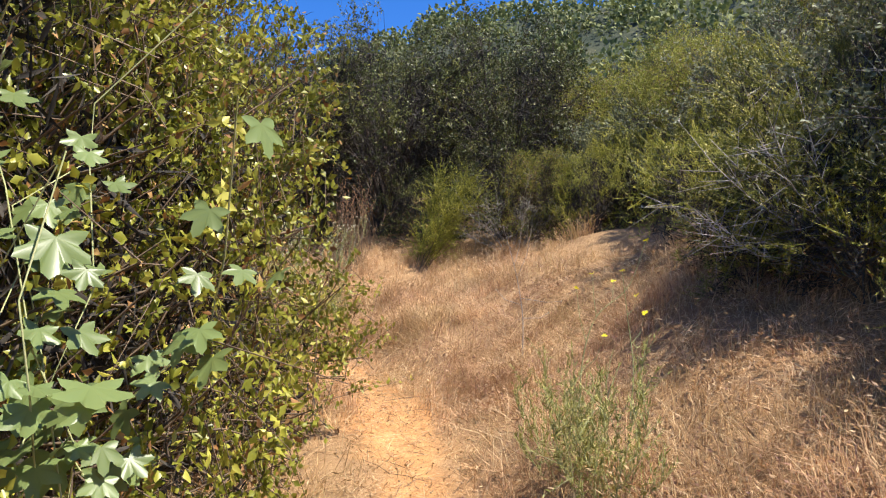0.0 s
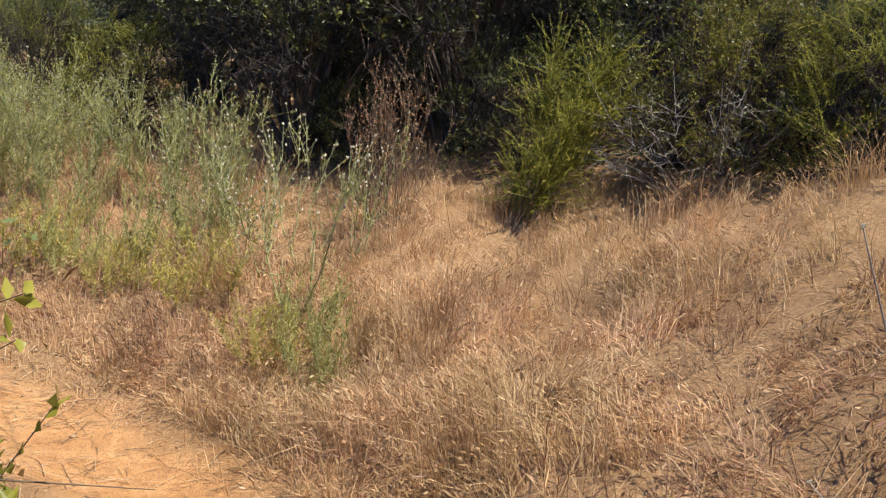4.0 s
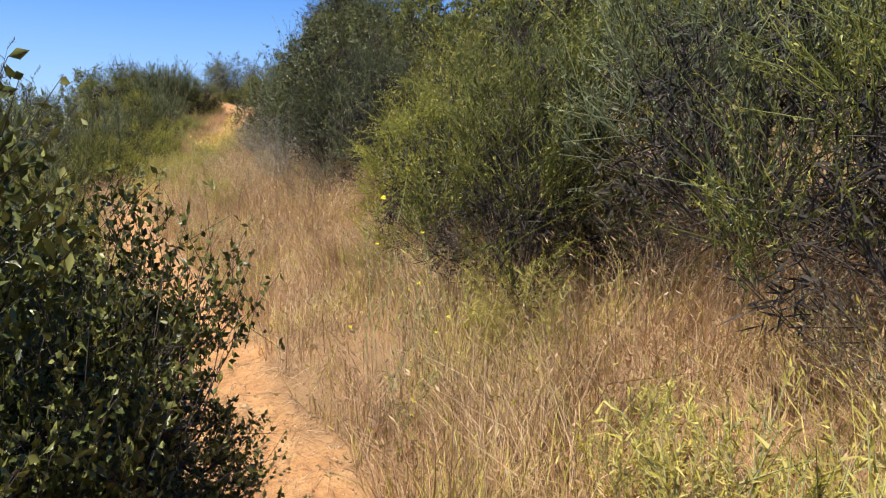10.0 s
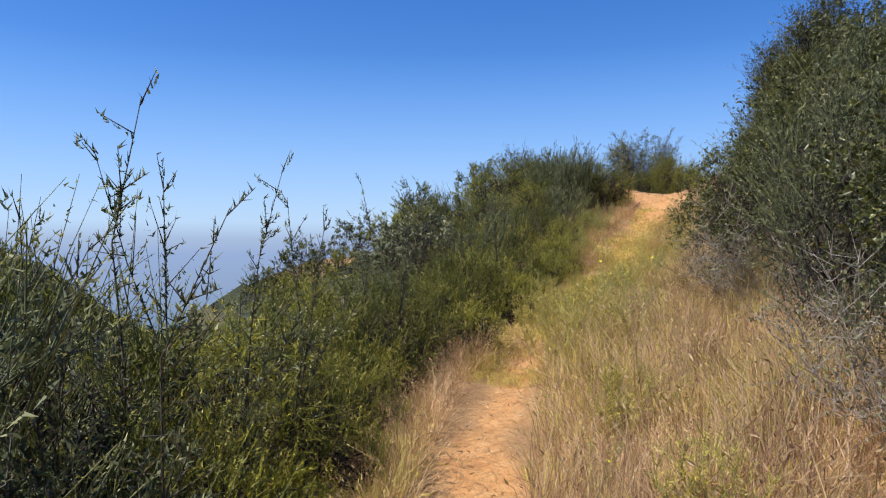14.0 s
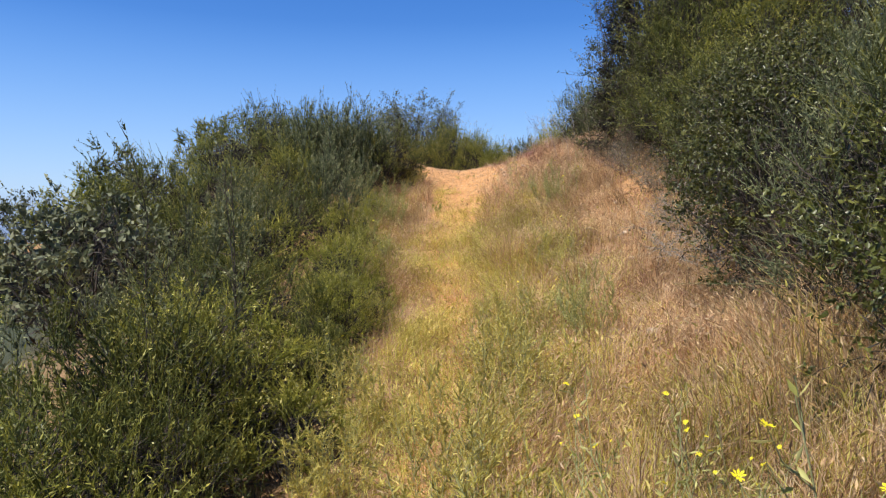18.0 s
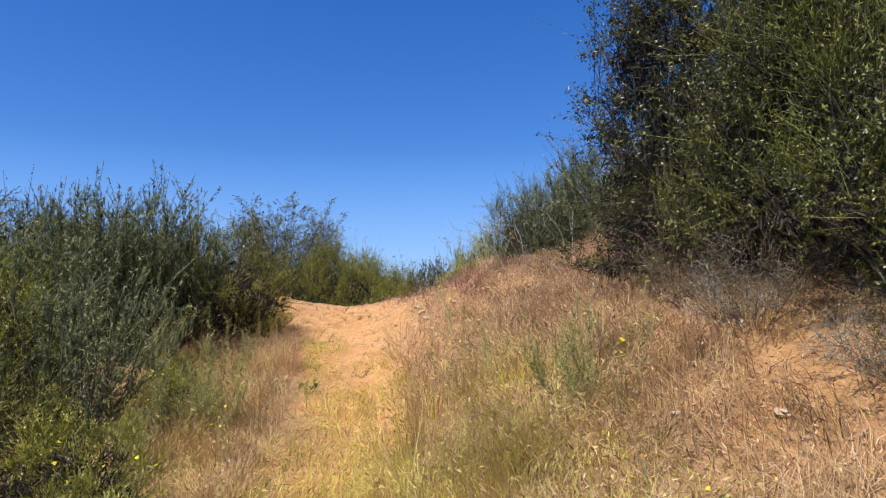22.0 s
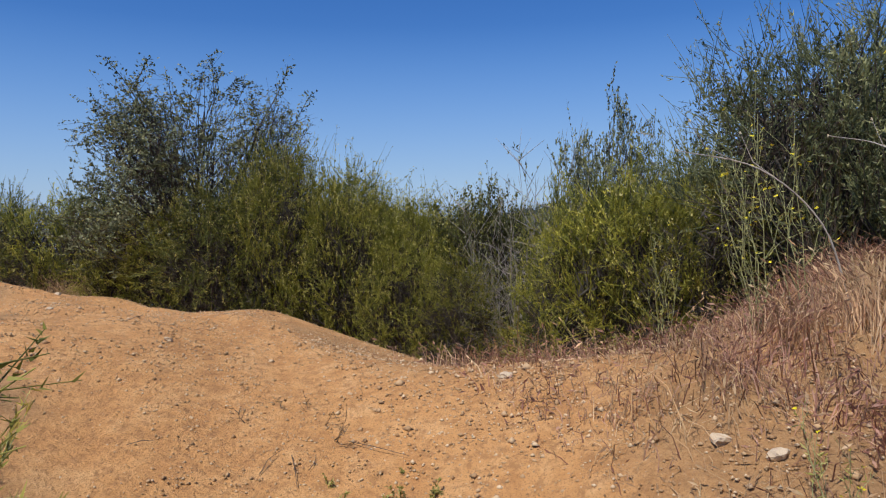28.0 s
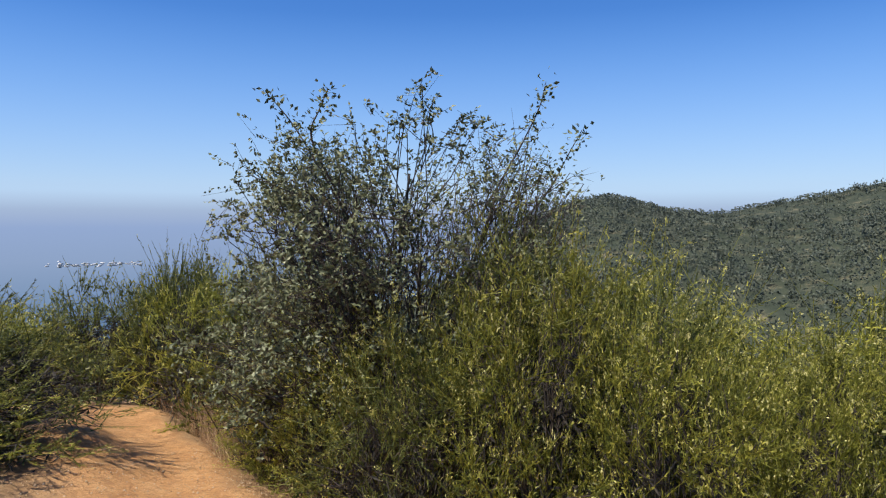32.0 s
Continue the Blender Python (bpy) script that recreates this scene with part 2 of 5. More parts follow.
TRAIL += [
    (-9.7, 5.6, 2.52, 0.34, 0.25), (-11.3, 4.45, 2.75, 0.34, 0.32), (-13.4, 2.85, 2.98, 0.34, 0.36), (-15.6, 1.65, 3.24, 0.34, 0.36),
    (-17.6, 0.85, 3.45, 0.34, 0.34), (-19.4, 0.42, 3.67, 0.34, 0.32), (-21.2, 0.0, 3.96, 0.36, 0.3), (-23.0, -0.7, 4.36, 0.42, 0.22),
]
TRAIL += [
    (-25.1, -1.2, 4.84, 0.46, 0.1), (-27.2, -1.85, 5.36, 0.45, 0.03), (-28.8, -2.5, 5.84, 0.34, 0.0), (-30.3, -3.5, 6.12, 0.0, 0.0),
    (-32.9, -6.3, 6.1, -0.02, 0.02), (-34.3, -8.3, 5.95, -0.02, 0.06), (-34.9, -10.6, 5.4, 0.0, 0.15), (-34.5, -15.0, 4.2, 0.0, 0.2),
]


def smooth_line(rows, n):
    """Catmull-Rom through the rows, n steps a span."""
    p = np.array(rows, float)
    q = np.vstack([2 * p[0] - p[1], p, 2 * p[-1] - p[-2]])
    out = []
    for i in range(1, len(q) - 2):
        for u in np.linspace(0, 1, n, endpoint=False):
            a, b, c, d = q[i - 1], q[i], q[i + 1], q[i + 2]
            out.append(0.5 * (2 * b + (c - a) * u + (2 * a - 5 * b + 4 * c - d) * u * u + (3 * b - a - 3 * c + d) * u ** 3))
    return np.array(out + [q[-2]])


LINE = smooth_line(TRAIL, 8)
ALONG = np.gradient(LINE[:, :2], axis=0)
ALONG /= np.linalg.norm(ALONG, axis=1)[:, None]


def lattice(ix, iy, seed):
    v = np.sin(ix * 127.1 + iy * 311.7 + seed * 74.7) * 43758.5453
    return v - np.floor(v)


def wave(x, y, size, seed=0):
    """Smooth value noise, 0 to 1, with lumps about size metres wide."""
    u, v = x / size, y / size
    iu, iv = np.floor(u), np.floor(v)
    fu, fv = u - iu, v - iv
    fu, fv = fu * fu * (3 - 2 * fu), fv * fv * (3 - 2 * fv)
    a, b = lattice(iu, iv, seed), lattice(iu + 1, iv, seed)
    c, d = lattice(iu, iv + 1, seed), lattice(iu + 1, iv + 1, seed)
    return (a * (1 - fu) + b * fu) * (1 - fv) + (c * (1 - fu) + d * fu) * fv


def beside(x, y):
    """Nearest place on the trail: its (broken) index and the signed distance, positive to the right of the walk."""
    x, y = np.ravel(x), np.ravel(y)
    k, d = np.zeros(len(x)), np.zeros(len(x))
    a, run = LINE[:-1, :2], np.diff(LINE[:, :2], axis=0)
    for i in range(0, len(x), 20000):
        s = slice(i, i + 20000)
        p = np.stack([x[s], y[s]], 1)
        j = np.clip(((p[:, None] - LINE[None, :, :2]) ** 2).sum(2).argmin(1), 1, len(LINE) - 2)
        best = np.full(len(p), 1e18)
        for m in (j - 1, j):
            u = np.clip(((p - a[m]) * run[m]).sum(1) / (run[m] ** 2).sum(1), 0, 1)
            o = p - a[m] - run[m] * u[:, None]
            far = np.hypot(*o.T)
            side = np.where(run[m, 1] * o[:, 0] - run[m, 0] * o[:, 1] >= 0, 1, -1)
            new_best = far < best
            k[s] = np.where(new_best, m + u, k[s])
            d[s] = np.where(new_best, far * side, d[s])
            best = np.minimum(best, far)
    return k, d


def at_line(column, k):
    return np.interp(k, np.arange(len(LINE)), LINE[:, column])


# Far hills by bearing (degrees to the left of +y): height of the skyline in degrees, distance of it in metres
HILLS = [(-180, 6, 300), (-150, 6, 260), (-110, 10, 160), (-70, 20, 95), (-40, 24, 75), (-12, 25, 75), (-6, 22.5, 78), (5, 17, 85), (30, 12, 120), (55, 7, 300),
         (70, 5.8, 380), (78, 3.9, 400), (86, 2.2, 400), (93, 1.3, 400), (97, 1.3, 400), (101, 2.1, 400), (104, 1.7, 400), (107, 0.3, 400), (111, -3.0, 400),
         (120, -6.0, 400), (140, -7.0, 400), (148, -7.0, 350), (153, -4.5, 310), (157, -1.5, 300), (163, 2.2, 300), (171, 5.4, 300), (180, 6, 300)]


def soft_step(a, b, x):
    u = np.clip((x - a) / (b - a), 0, 1)
    return u * u * (3 - 2 * u)


def height(x, y, fine=True):
    """The ground's height."""
    shape = np.shape(x)
    x, y = np.ravel(np.asarray(x, float)), np.ravel(np.asarray(y, float))
    k, d = beside(x, y)
    right, left = np.maximum(d - 0.35, 0), np.maximum(-d - 0.35, 0)
    rise, fall = at_line(3, k), at_line(4, k)
    steep = 0.1 + 0.34 * soft_step(50, 90, k)
    z = at_line(2, k) + rise * np.where(right < 14, right, 14 + (right - 14) * 0.5) - fall * np.minimum(left, 3.2) - steep * np.maximum(left - 3.2, 0)
    v = (x + 31.6) * -0.832 + (y + 1.4) * 0.555
    z -= 0.25 * np.clip(v + 2.05, 0, 0.85) + 0.45 * np.clip(v + 1.2, 0, 0.85) + 0.2 * np.maximum(v + 0.35, 0) + 0.2 * np.maximum(v - 3.0, 0)
    z -= 0.19 * np.exp(-((x + 29.4) ** 2 + (y + 1.8) ** 2) / 1.3)
    z += 0.12 * np.exp(-((x + 29.0) ** 2 / 0.5 + (y + 2.3) ** 2 / 0.6))
    z -= 0.28 * np.exp(-((x + 30.5) ** 2 / 0.97 + (y + 1.4) ** 2 / 1.5))
    z -= 0.13 * np.exp(-((x + 31.3) ** 2 + (y + 4.5) ** 2) / 1.5)
    if fine:
        off = soft_step(0.25, 0.9, np.abs(d))
        z += off * (0.16 * (wave(x, y, 0.9, 1) - 0.5) + 0.3 * (wave(x, y, 2.6, 2) - 0.5) * soft_step(0.6, 2, np.abs(d)))
        z += 0.05 * (wave(x, y, 0.55, 3) - 0.5) + 0.02 * (wave(x, y, 0.21, 4) - 0.5) - 0.05 * (1 - soft_step(0.1, 0.45, np.abs(d)))
        bank = soft_step(20, 26, k) * (1 - soft_step(46, 54, k)) * soft_step(0.4, 1.0, d) * (1 - soft_step(3.0, 4.5, d))
        z += bank * (0.34 * (wave(x, y, 1.15, 14) - 0.5) + 0.16 * (wave(x, y, 0.5, 15) - 0.5))
    # the far country
    cx, cy = x + 15.0, y - 2.0
    r = np.hypot(cx, cy)
    h = np.array(HILLS, float)
    b = np.degrees(np.arctan2(-cx, cy))
    up, far = np.interp(b, h[:, 0], h[:, 1]), np.interp(b, h[:, 0], h[:, 2])
    top = np.tan(np.radians(up)) * far + 4.5
    f = r / far
    low = np.where(far > 250, -50.0, 3.0)
    shape_up = np.where(f < 1, low + (top - low) * soft_step(0.12, 1.0, f) ** 1.2, top - (f - 1) * far * 0.35)
    big = 0.035 * far * np.minimum(f, 1.6) * (wave(x, y, 70, 7) + 0.5 * wave(x, y, 28, 8) - 0.8)
    shape_up = np.maximum(shape_up + big * np.where(up > 0, 1, 0.3), -75.0)
    w = soft_step(28, 90, r)
    return (z * (1 - w) + shape_up * w).reshape(shape)


def mesh_of(name, co, tris, material, uneven=False, tip_tone=None):
    """A mesh from arrays of corners and triangles. The last argument is the leaf tone at each corner, 0 dark inside to
    1 bright at the tip.
    """
    me = bpy.data.meshes.new(name)
    co, tris = np.ascontiguousarray(co, dtype=np.float32), np.ascontiguousarray(tris, dtype=np.int32)
    me.vertices.add(len(co))
    me.vertices.foreach_set("co", co.ravel())
    me.loops.add(tris.size)
    me.loops.foreach_set("vertex_index", tris.ravel())
    me.polygons.add(len(tris))
    me.polygons.foreach_set("loop_start", np.arange(0, tris.size, 3, dtype=np.int32))
    if uneven:
        me.polygons.foreach_set("use_smooth", np.ones(len(tris), bool))
    me.materials.append(material)
    if material.name in TIP_TONED:
        values = np.full(len(co), 0.45) if tip_tone is None else tip_tone
        me.attributes.new("tip_tone", "FLOAT", "POINT").data.foreach_set("value", np.asarray(values, np.float32))
    me.update(calc_edges=True)
    return me


def spread(lo, hi, step, reach):
    """Grid lines: even from lo to hi, then ever wider out to reach."""
    mid = list(np.arange(lo, hi, step))
    out, w, v = [], step, hi
    while v < reach:
        out.append(v)
        w *= 1.16
        v += w
    out.append(reach)
    back, w, v = [], step, lo
    while v > -reach:
        w *= 1.16
        v -= w
        back.append(max(v, -reach))
    return np.array(back[::-1] + mid + out)


gx, gy = spread(-37.0, 4.0, 0.15, 3500.0), spread(-9.0, 12.0, 0.15, 3500.0)
X, Y = np.meshgrid(gx, gy)
Z = height(X, Y)
nx, ny = len(gx), len(gy)
idx = np.arange(nx * ny).reshape(ny, nx)
a, b, c, d = idx[:-1, :-1].ravel(), idx[:-1, 1:].ravel(), idx[1:, 1:].ravel(), idx[1:, :-1].ravel()
ground_mesh = mesh_of("ground", np.stack([X.ravel(), Y.ravel(), Z.ravel()], 1), np.concatenate([np.stack([a, b, c], 1), np.stack([a, c, d], 1)]), EARTH, True)
k, dist = beside(X, Y)
# how far bare sand reaches to either side of the centre line, along the walk
reach_r = np.interp(k / 8, [0, 4, 6, 8, 9, 11, 13, 14, 15.5, 16.5, 17.5, 18.5, 20, 21, 22, 22.7, 24], [0.2, 0.22, 0.3, 0.34, 0.28, 0.26, 0.18, 0.15, 0.15, 0.18, 0.32, 0.9, 2.4, 2.0, 0.5, 0.3, 0.3])
reach_l = np.interp(k / 8, [0, 4, 5, 7, 9, 11, 13, 16, 17, 18.5, 20, 21, 22, 22.7, 24], [0.22, 0.28, 0.42, 0.45, 0.28, 0.26, 0.16, 0.14, 0.24, 0.42, 1.3, 1.5, 0.7, 0.35, 0.3])
edge = np.where(dist > 0, dist / reach_r, -dist / reach_l) + 0.9 * (wave(X.ravel(), Y.ravel(), 0.5, 21) - 0.5) + 0.7 * (wave(X.ravel(), Y.ravel(), 0.19, 22) - 0.5)
trodden = (1 - soft_step(0.65, 1.3, edge)) * (1 - 0.45 * soft_step(0.35, 0.75, wave(X.ravel(), Y.ravel(), 0.8, 25)) * soft_step(0.3, 0.6, np.abs(dist)))
barren = soft_step(15.6, 16.6, k / 8) * (1 - soft_step(18.6, 19.4, k / 8)) * soft_step(1.2, 1.7, dist) * (1 - soft_step(3.0, 3.8, dist))
trodden = np.maximum(trodden, 0.6 * barren * soft_step(0.3, 0.6, wave(X.ravel(), Y.ravel(), 0.7, 27)))
remote = np.where(dist < 0, soft_step(2.4, 6, -dist), soft_step(4, 10, dist))
for label, values in (("trodden", trodden), ("remote", remote)):
    at = ground_mesh.attributes.new(label, "FLOAT", "POINT")
    at.data.foreach_set("value", values.astype(np.float32))
ground = tagged(new("ground", ground_mesh), "dry hillside earth with a sandy orange footpath", "ground", kind="structure")


def spot(x, y):
    return float(height(np.array([x]), np.array([y]))[0])

# ---- plants: makers ----
def unit(v):
    return v / np.maximum(np.linalg.norm(v, axis=-1, keepdims=True), 1e-9)


def tubes(paths, radii, sides=3):
    """Tapered round stems along many lines at once: paths (m, n, 3), radii (m, n)."""
    m, n, _ = paths.shape
    ahead = unit(np.gradient(paths, axis=1))
    ref = np.where(np.abs(ahead[..., 2:3]) > 0.9, np.array([1.0, 0, 0]), np.array([0, 0, 1.0]))
    u = unit(np.cross(ahead, ref))
    v = np.cross(ahead, u)
    ang = np.arange(sides) * 2 * np.pi / sides
    ring = u[:, :, None] * np.cos(ang)[:, None] + v[:, :, None] * np.sin(ang)[:, None]
    co = (paths[:, :, None] + ring * radii[:, :, None, None]).reshape(-1, 3)
    i = np.arange(m * n * sides).reshape(m, n, sides)
    a, b = i[:, :-1], i[:, 1:]
    a2, b2 = np.roll(a, -1, 2), np.roll(b, -1, 2)
    return co, np.concatenate([np.stack([a, a2, b2], -1).reshape(-1, 3), np.stack([a, b2, b], -1).reshape(-1, 3)])


def joined(*pieces):
    co, tris, n = [], [], 0
    for c, t in pieces:
        co.append(c)
        tris.append(t + n)
        n += len(c)
    return np.concatenate(co), np.concatenate(tris)


def blades(at, ahead, length, width, rng, wide=False):
    """One small leaf at each place: a slim triangle, or a folded diamond where wide."""
    n = len(at)
    side = unit(np.cross(ahead, rng.normal(size=(n, 3)))) * (width / 2)[:, None]
    tip = at + ahead * length[:, None]
    if not wide:
        co = np.stack([at - side, at + side, tip], 1).reshape(-1, 3)
        return co, np.arange(3 * n).reshape(-1, 3)
    mid = at + ahead * (length * 0.45)[:, None]
    up = unit(np.cross(ahead, side)) * (width * 0.22)[:, None]
    co = np.stack([at, mid + side + up, tip, mid - side + up], 1).reshape(-1, 3)
    i = np.arange(n)[:, None] * 4
    return co, np.concatenate([i + [0, 1, 2], i + [0, 2, 3]])


def part(name, mesh, parent, label=""):
    ob = new(name, mesh)
    ob.parent = parent
    if label:
        ob["label"] = label
    return ob


def branch_lines(rng, count, tall, spread_deg, steps=5, up=0.35, base=0.1, droop=0.0):
    az = rng.uniform(0, 2 * np.pi, count)
    tilt = np.radians(spread_deg) * rng.uniform(0, 1, count) ** 0.65
    way = np.stack([np.cos(az) * np.sin(tilt), np.sin(az) * np.sin(tilt), np.cos(tilt)], 1)
    size = tall * rng.uniform(0.72, 1.06, count) * (1 - 0.22 * (tilt / np.radians(max(spread_deg, 1))) ** 2)
    u = np.linspace(0, 1, steps)[None, :, None]
    bend = np.array([0, 0, 1.0]) * up - way * up * 0.6 + rng.normal(size=(count, 3)) * 0.10
    foot = np.stack([np.cos(az), np.sin(az), az * 0], 1) * (base * rng.uniform(0.1, 1, count))[:, None]
    p = foot[:, None] + (way[:, None] * u + bend[:, None] * u * u) * size[:, None, None]
    p[:, :, 2] -= droop * (u[:, :, 0] ** 3) * size[:, None]
    p[1:, 1:-1] += rng.normal(size=(count - 1, steps - 2, 3)) * 0.02 * tall
    return p, size


def along(lines, which, u):
    """Place and heading at the share u of the lines picked."""
    n = lines.shape[1] - 1
    f = np.clip(u * n, 0, n - 1e-6)
    i = f.astype(int)
    p, q = lines[which, i], lines[which, i + 1]
    return p + (q - p) * (f - i)[:, None], unit(q - p)


def shrub(name, seed, tall, spread_deg, leaf, bark, label, stems=30, twigs=10, leaves=24, size=(0.05, 0.012), wide=False,
          twig=0.26, start=0.2, lift=0.6, fuzz=0.6, up=0.35, base=0.12, dead=0.0, stick=0.0045, category="shrub", tips=None, inner=0.12, rod=0.0, dry=0, group="bushes on the slope"):
    """A bush: stems from one foot, twigs along them, leaves along the twigs."""
    rng = np.random.default_rng(seed)
    lines, reach = branch_lines(rng, stems, tall, spread_deg, 6, up, base)
    rad = np.linspace(1, 0.2, 6)[None] * (stick * rng.uniform(0.6, 1.7, stems))[:, None] * tall
    n = stems * twigs
    which = np.repeat(np.arange(stems), twigs)
    at, way = along(lines, which, start + (1 - start) * rng.uniform(0, 1, n) ** 0.7)
    out = unit(way * 0.5 + np.array([0, 0, lift]) + rng.normal(size=(n, 3)) * fuzz)
    length = twig * tall * rng.uniform(0.5, 1.15, n)
    ends = at + out * length[:, None] + rng.normal(size=(n, 3)) * 0.03 * tall
    tl = np.stack([at, (at + ends) / 2 + rng.normal(size=(n, 3)) * 0.015 * tall, ends], 1)
    top = new(name)
    top.empty_display_size = 0.2
    thin = tubes(tl[:, [0, 2]], np.array([[0.0024, 0.0008]]) * np.ones((n, 1)) * (0.6 + 0.4 * tall))
    co, tris = joined(tubes(lines, rad), thin) if not rod else tubes(lines, rad)
    tagged(part("trunk", mesh_of("trunk", co, tris, bark), top), kind="stuff")
    keep = rng.uniform(0, 1, n) > dead
    pick = np.repeat(np.arange(n)[keep], leaves)
    u = rng.uniform(0.02, 1.0, len(pick))
    p = tl[pick, 0] * ((1 - u) * (1 - u))[:, None] + tl[pick, 1] * (2 * u * (1 - u))[:, None] + tl[pick, 2] * (u * u)[:, None]
    aim = out[pick]
    # leaf colour brightens to the twig tip; inner leaves stay dark as if shaded
    leaf_tone = 0.15 + 0.35 * rng.uniform(0, 1, stems)[which[pick]] + 0.5 * u * u
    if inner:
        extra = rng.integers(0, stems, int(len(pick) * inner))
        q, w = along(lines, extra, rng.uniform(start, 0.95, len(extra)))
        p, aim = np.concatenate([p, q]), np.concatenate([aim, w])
        leaf_tone = np.concatenate([leaf_tone, np.full(len(extra), 0.1)])
    n = len(p)
    aim = unit(aim * (0.55 if not wide else 0.25) + rng.normal(size=(n, 3)) * 0.5 + np.array([0, 0, 0.15]))
    ln = size[0] * rng.uniform(0.6, 1.3, n)
    wd = size[1] * rng.uniform(0.7, 1.3, n)
    co, tris = blades(p, aim, ln, wd, rng, wide)
    leaf_tone = np.repeat(leaf_tone, 4 if wide else 3)
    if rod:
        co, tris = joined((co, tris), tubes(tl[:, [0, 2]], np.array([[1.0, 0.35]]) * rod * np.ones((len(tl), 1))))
        leaf_tone = np.concatenate([leaf_tone, np.tile(np.repeat([0.1, 0.6], 3), len(tl))])
    tagged(part("crown", mesh_of("crown", co, tris, leaf, tip_tone=leaf_tone), top), kind="stuff")
    if dry:
        q = p[rng.integers(0, len(p), dry)] + rng.normal(size=(dry, 3)) * 0.02
        co, tris = blades(q, unit(rng.normal(size=q.shape) - [0, 0, 0.4]), size[0] * rng.uniform(0.7, 1.3, dry), size[1] * rng.uniform(0.6, 1.1, dry), rng, True)
        tagged(part("dry_foliage", mesh_of("dry_foliage", co, tris, DEAD_LEAF), top, "withered red-brown leaves"), kind="stuff")
    if tips:
        q = np.repeat(ends, 4, 0)
        co, tris = blades(q, unit(rng.normal(size=q.shape) + [0, 0, 0.4]), np.full(len(q), tips[1]), np.full(len(q), tips[1] * 0.7), rng, True)
        tagged(part("seed_fluff", mesh_of("seed_fluff", co, tris, tips[0]), top), kind="stuff")
    return tagged(top, label, category, group)


def mound(name, seed, radius, tall, leaf, bark, label, lobes=14, twigs=30, leaves=16, size=(0.03, 0.009), wide=False, twig=0.16,
          lift=0.6, fuzz=0.5, rod=0.0, stray=0.08, dry=0, category="shrub", group="bushes on the slope", low=0.16, stick=0.006, thin=0.0, core=0.16, tips=0.0, spray=5, dome=0.95):
    """A rounded bush: a crown of overlapping lobes on stems from one foot, twigs all over the lobes, leaves along the twigs."""
    rng = np.random.default_rng(seed)
    az = np.arange(lobes) * 2.4 + rng.uniform(0, 0.6, lobes)
    up = np.linspace(0.0, 1.0, lobes) ** 0.8
    out = np.sqrt(np.clip(1 - (dome * up) ** 2, 0.02, 1)) * rng.uniform(0.5, 0.72, lobes) * radius
    lobe = radius * rng.uniform(0.34, 0.52, lobes)
    mid = np.stack([np.cos(az) * out, np.sin(az) * out, tall * low + (tall * 0.98 - lobe * 0.7 - tall * low) * up * rng.uniform(0.88, 1.0, lobes)], 1)
    u = np.linspace(0, 1, 6)[None, :, None]
    foot = rng.normal(size=(lobes, 3)) * 0.06 * radius
    foot[:, 2] = 0
    knee = mid * np.array([0.35, 0.35, 0.5]) + rng.normal(size=(lobes, 3)) * 0.08 * radius
    lines = foot[:, None] * (1 - u) ** 2 + knee[:, None] * 2 * u * (1 - u) + mid[:, None] * u * u
    rad = np.linspace(1, 0.35, 6)[None] * (stick * rng.uniform(0.8, 1.6, lobes))[:, None] * tall
    n = lobes * twigs
    # twigs grow in sprays, a handful from one place, so that the crown has tufts and gaps
    tufts = max(lobes * twigs // spray, 1)
    home = rng.integers(0, tufts, n)
    bough = np.arange(tufts) % lobes
    face = unit(rng.normal(size=(tufts, 3)) + unit(mid - np.array([0, 0, tall * 0.3]))[bough] * 0.9 + np.array([0, 0, 0.25]))
    root = mid[bough] + face * (lobe[bough] * rng.uniform(0.3, 0.95, tufts))[:, None] * np.array([1, 1, 0.85])
    head = unit(face * 0.6 + np.array([0, 0, lift]) + rng.normal(size=(tufts, 3)) * fuzz)
    vigour = rng.uniform(0, 1, tufts)
    which = bough[home]
    at = root[home] + rng.normal(size=(n, 3)) * 0.05 * radius
    at[:, 2] = np.maximum(at[:, 2], 0.04 * tall)
    aim = unit(head[home] + rng.normal(size=(n, 3)) * (0.2 + 0.35 * fuzz))
    length = twig * tall * rng.uniform(0.5, 1.15, n) * (0.7 + 0.7 * vigour[home]) * np.where(rng.uniform(0, 1, n) < stray, 1.8, 1.0)
    ends = at + aim * length[:, None]
    tl = np.stack([at, (at + ends) / 2 + rng.normal(size=(n, 3)) * 0.02 * tall, ends], 1)
    some = rng.permutation(n)[: n // 4]
    fork, _ = along(lines, which[some], rng.uniform(0.4, 1.0, len(some)))
    limbs = np.stack([fork, (fork + at[some]) / 2 + rng.normal(size=(len(some), 3)) * 0.04 * tall, at[some]], 1)
    top = new(name)
    top.empty_display_size = 0.2
    pieces = [tubes(lines, rad, 4), tubes(limbs, np.array([[0.0034, 0.0027, 0.0018]]) * np.ones((len(limbs), 1)) * (0.75 + 0.25 * tall))]
    if not rod:
        pieces.append(tubes(tl[:, [0, 2]], np.array([[0.0018, 0.0007]]) * np.ones((n, 1))))
    share = np.ones(n)
    if thin:
        share = np.clip(1 - thin * (mid[which, 0] / radius + 0.3) * 1.6, 0.15, 1)
    pick = np.repeat(np.arange(n), leaves)
    pick = pick[rng.uniform(0, 1, len(pick)) < share[pick]]
    w = rng.uniform(0.0, 1.0, len(pick))
    p = tl[pick, 0] * ((1 - w) ** 2)[:, None] + tl[pick, 1] * (2 * w * (1 - w))[:, None] + tl[pick, 2] * (w * w)[:, None]
    m = len(p)
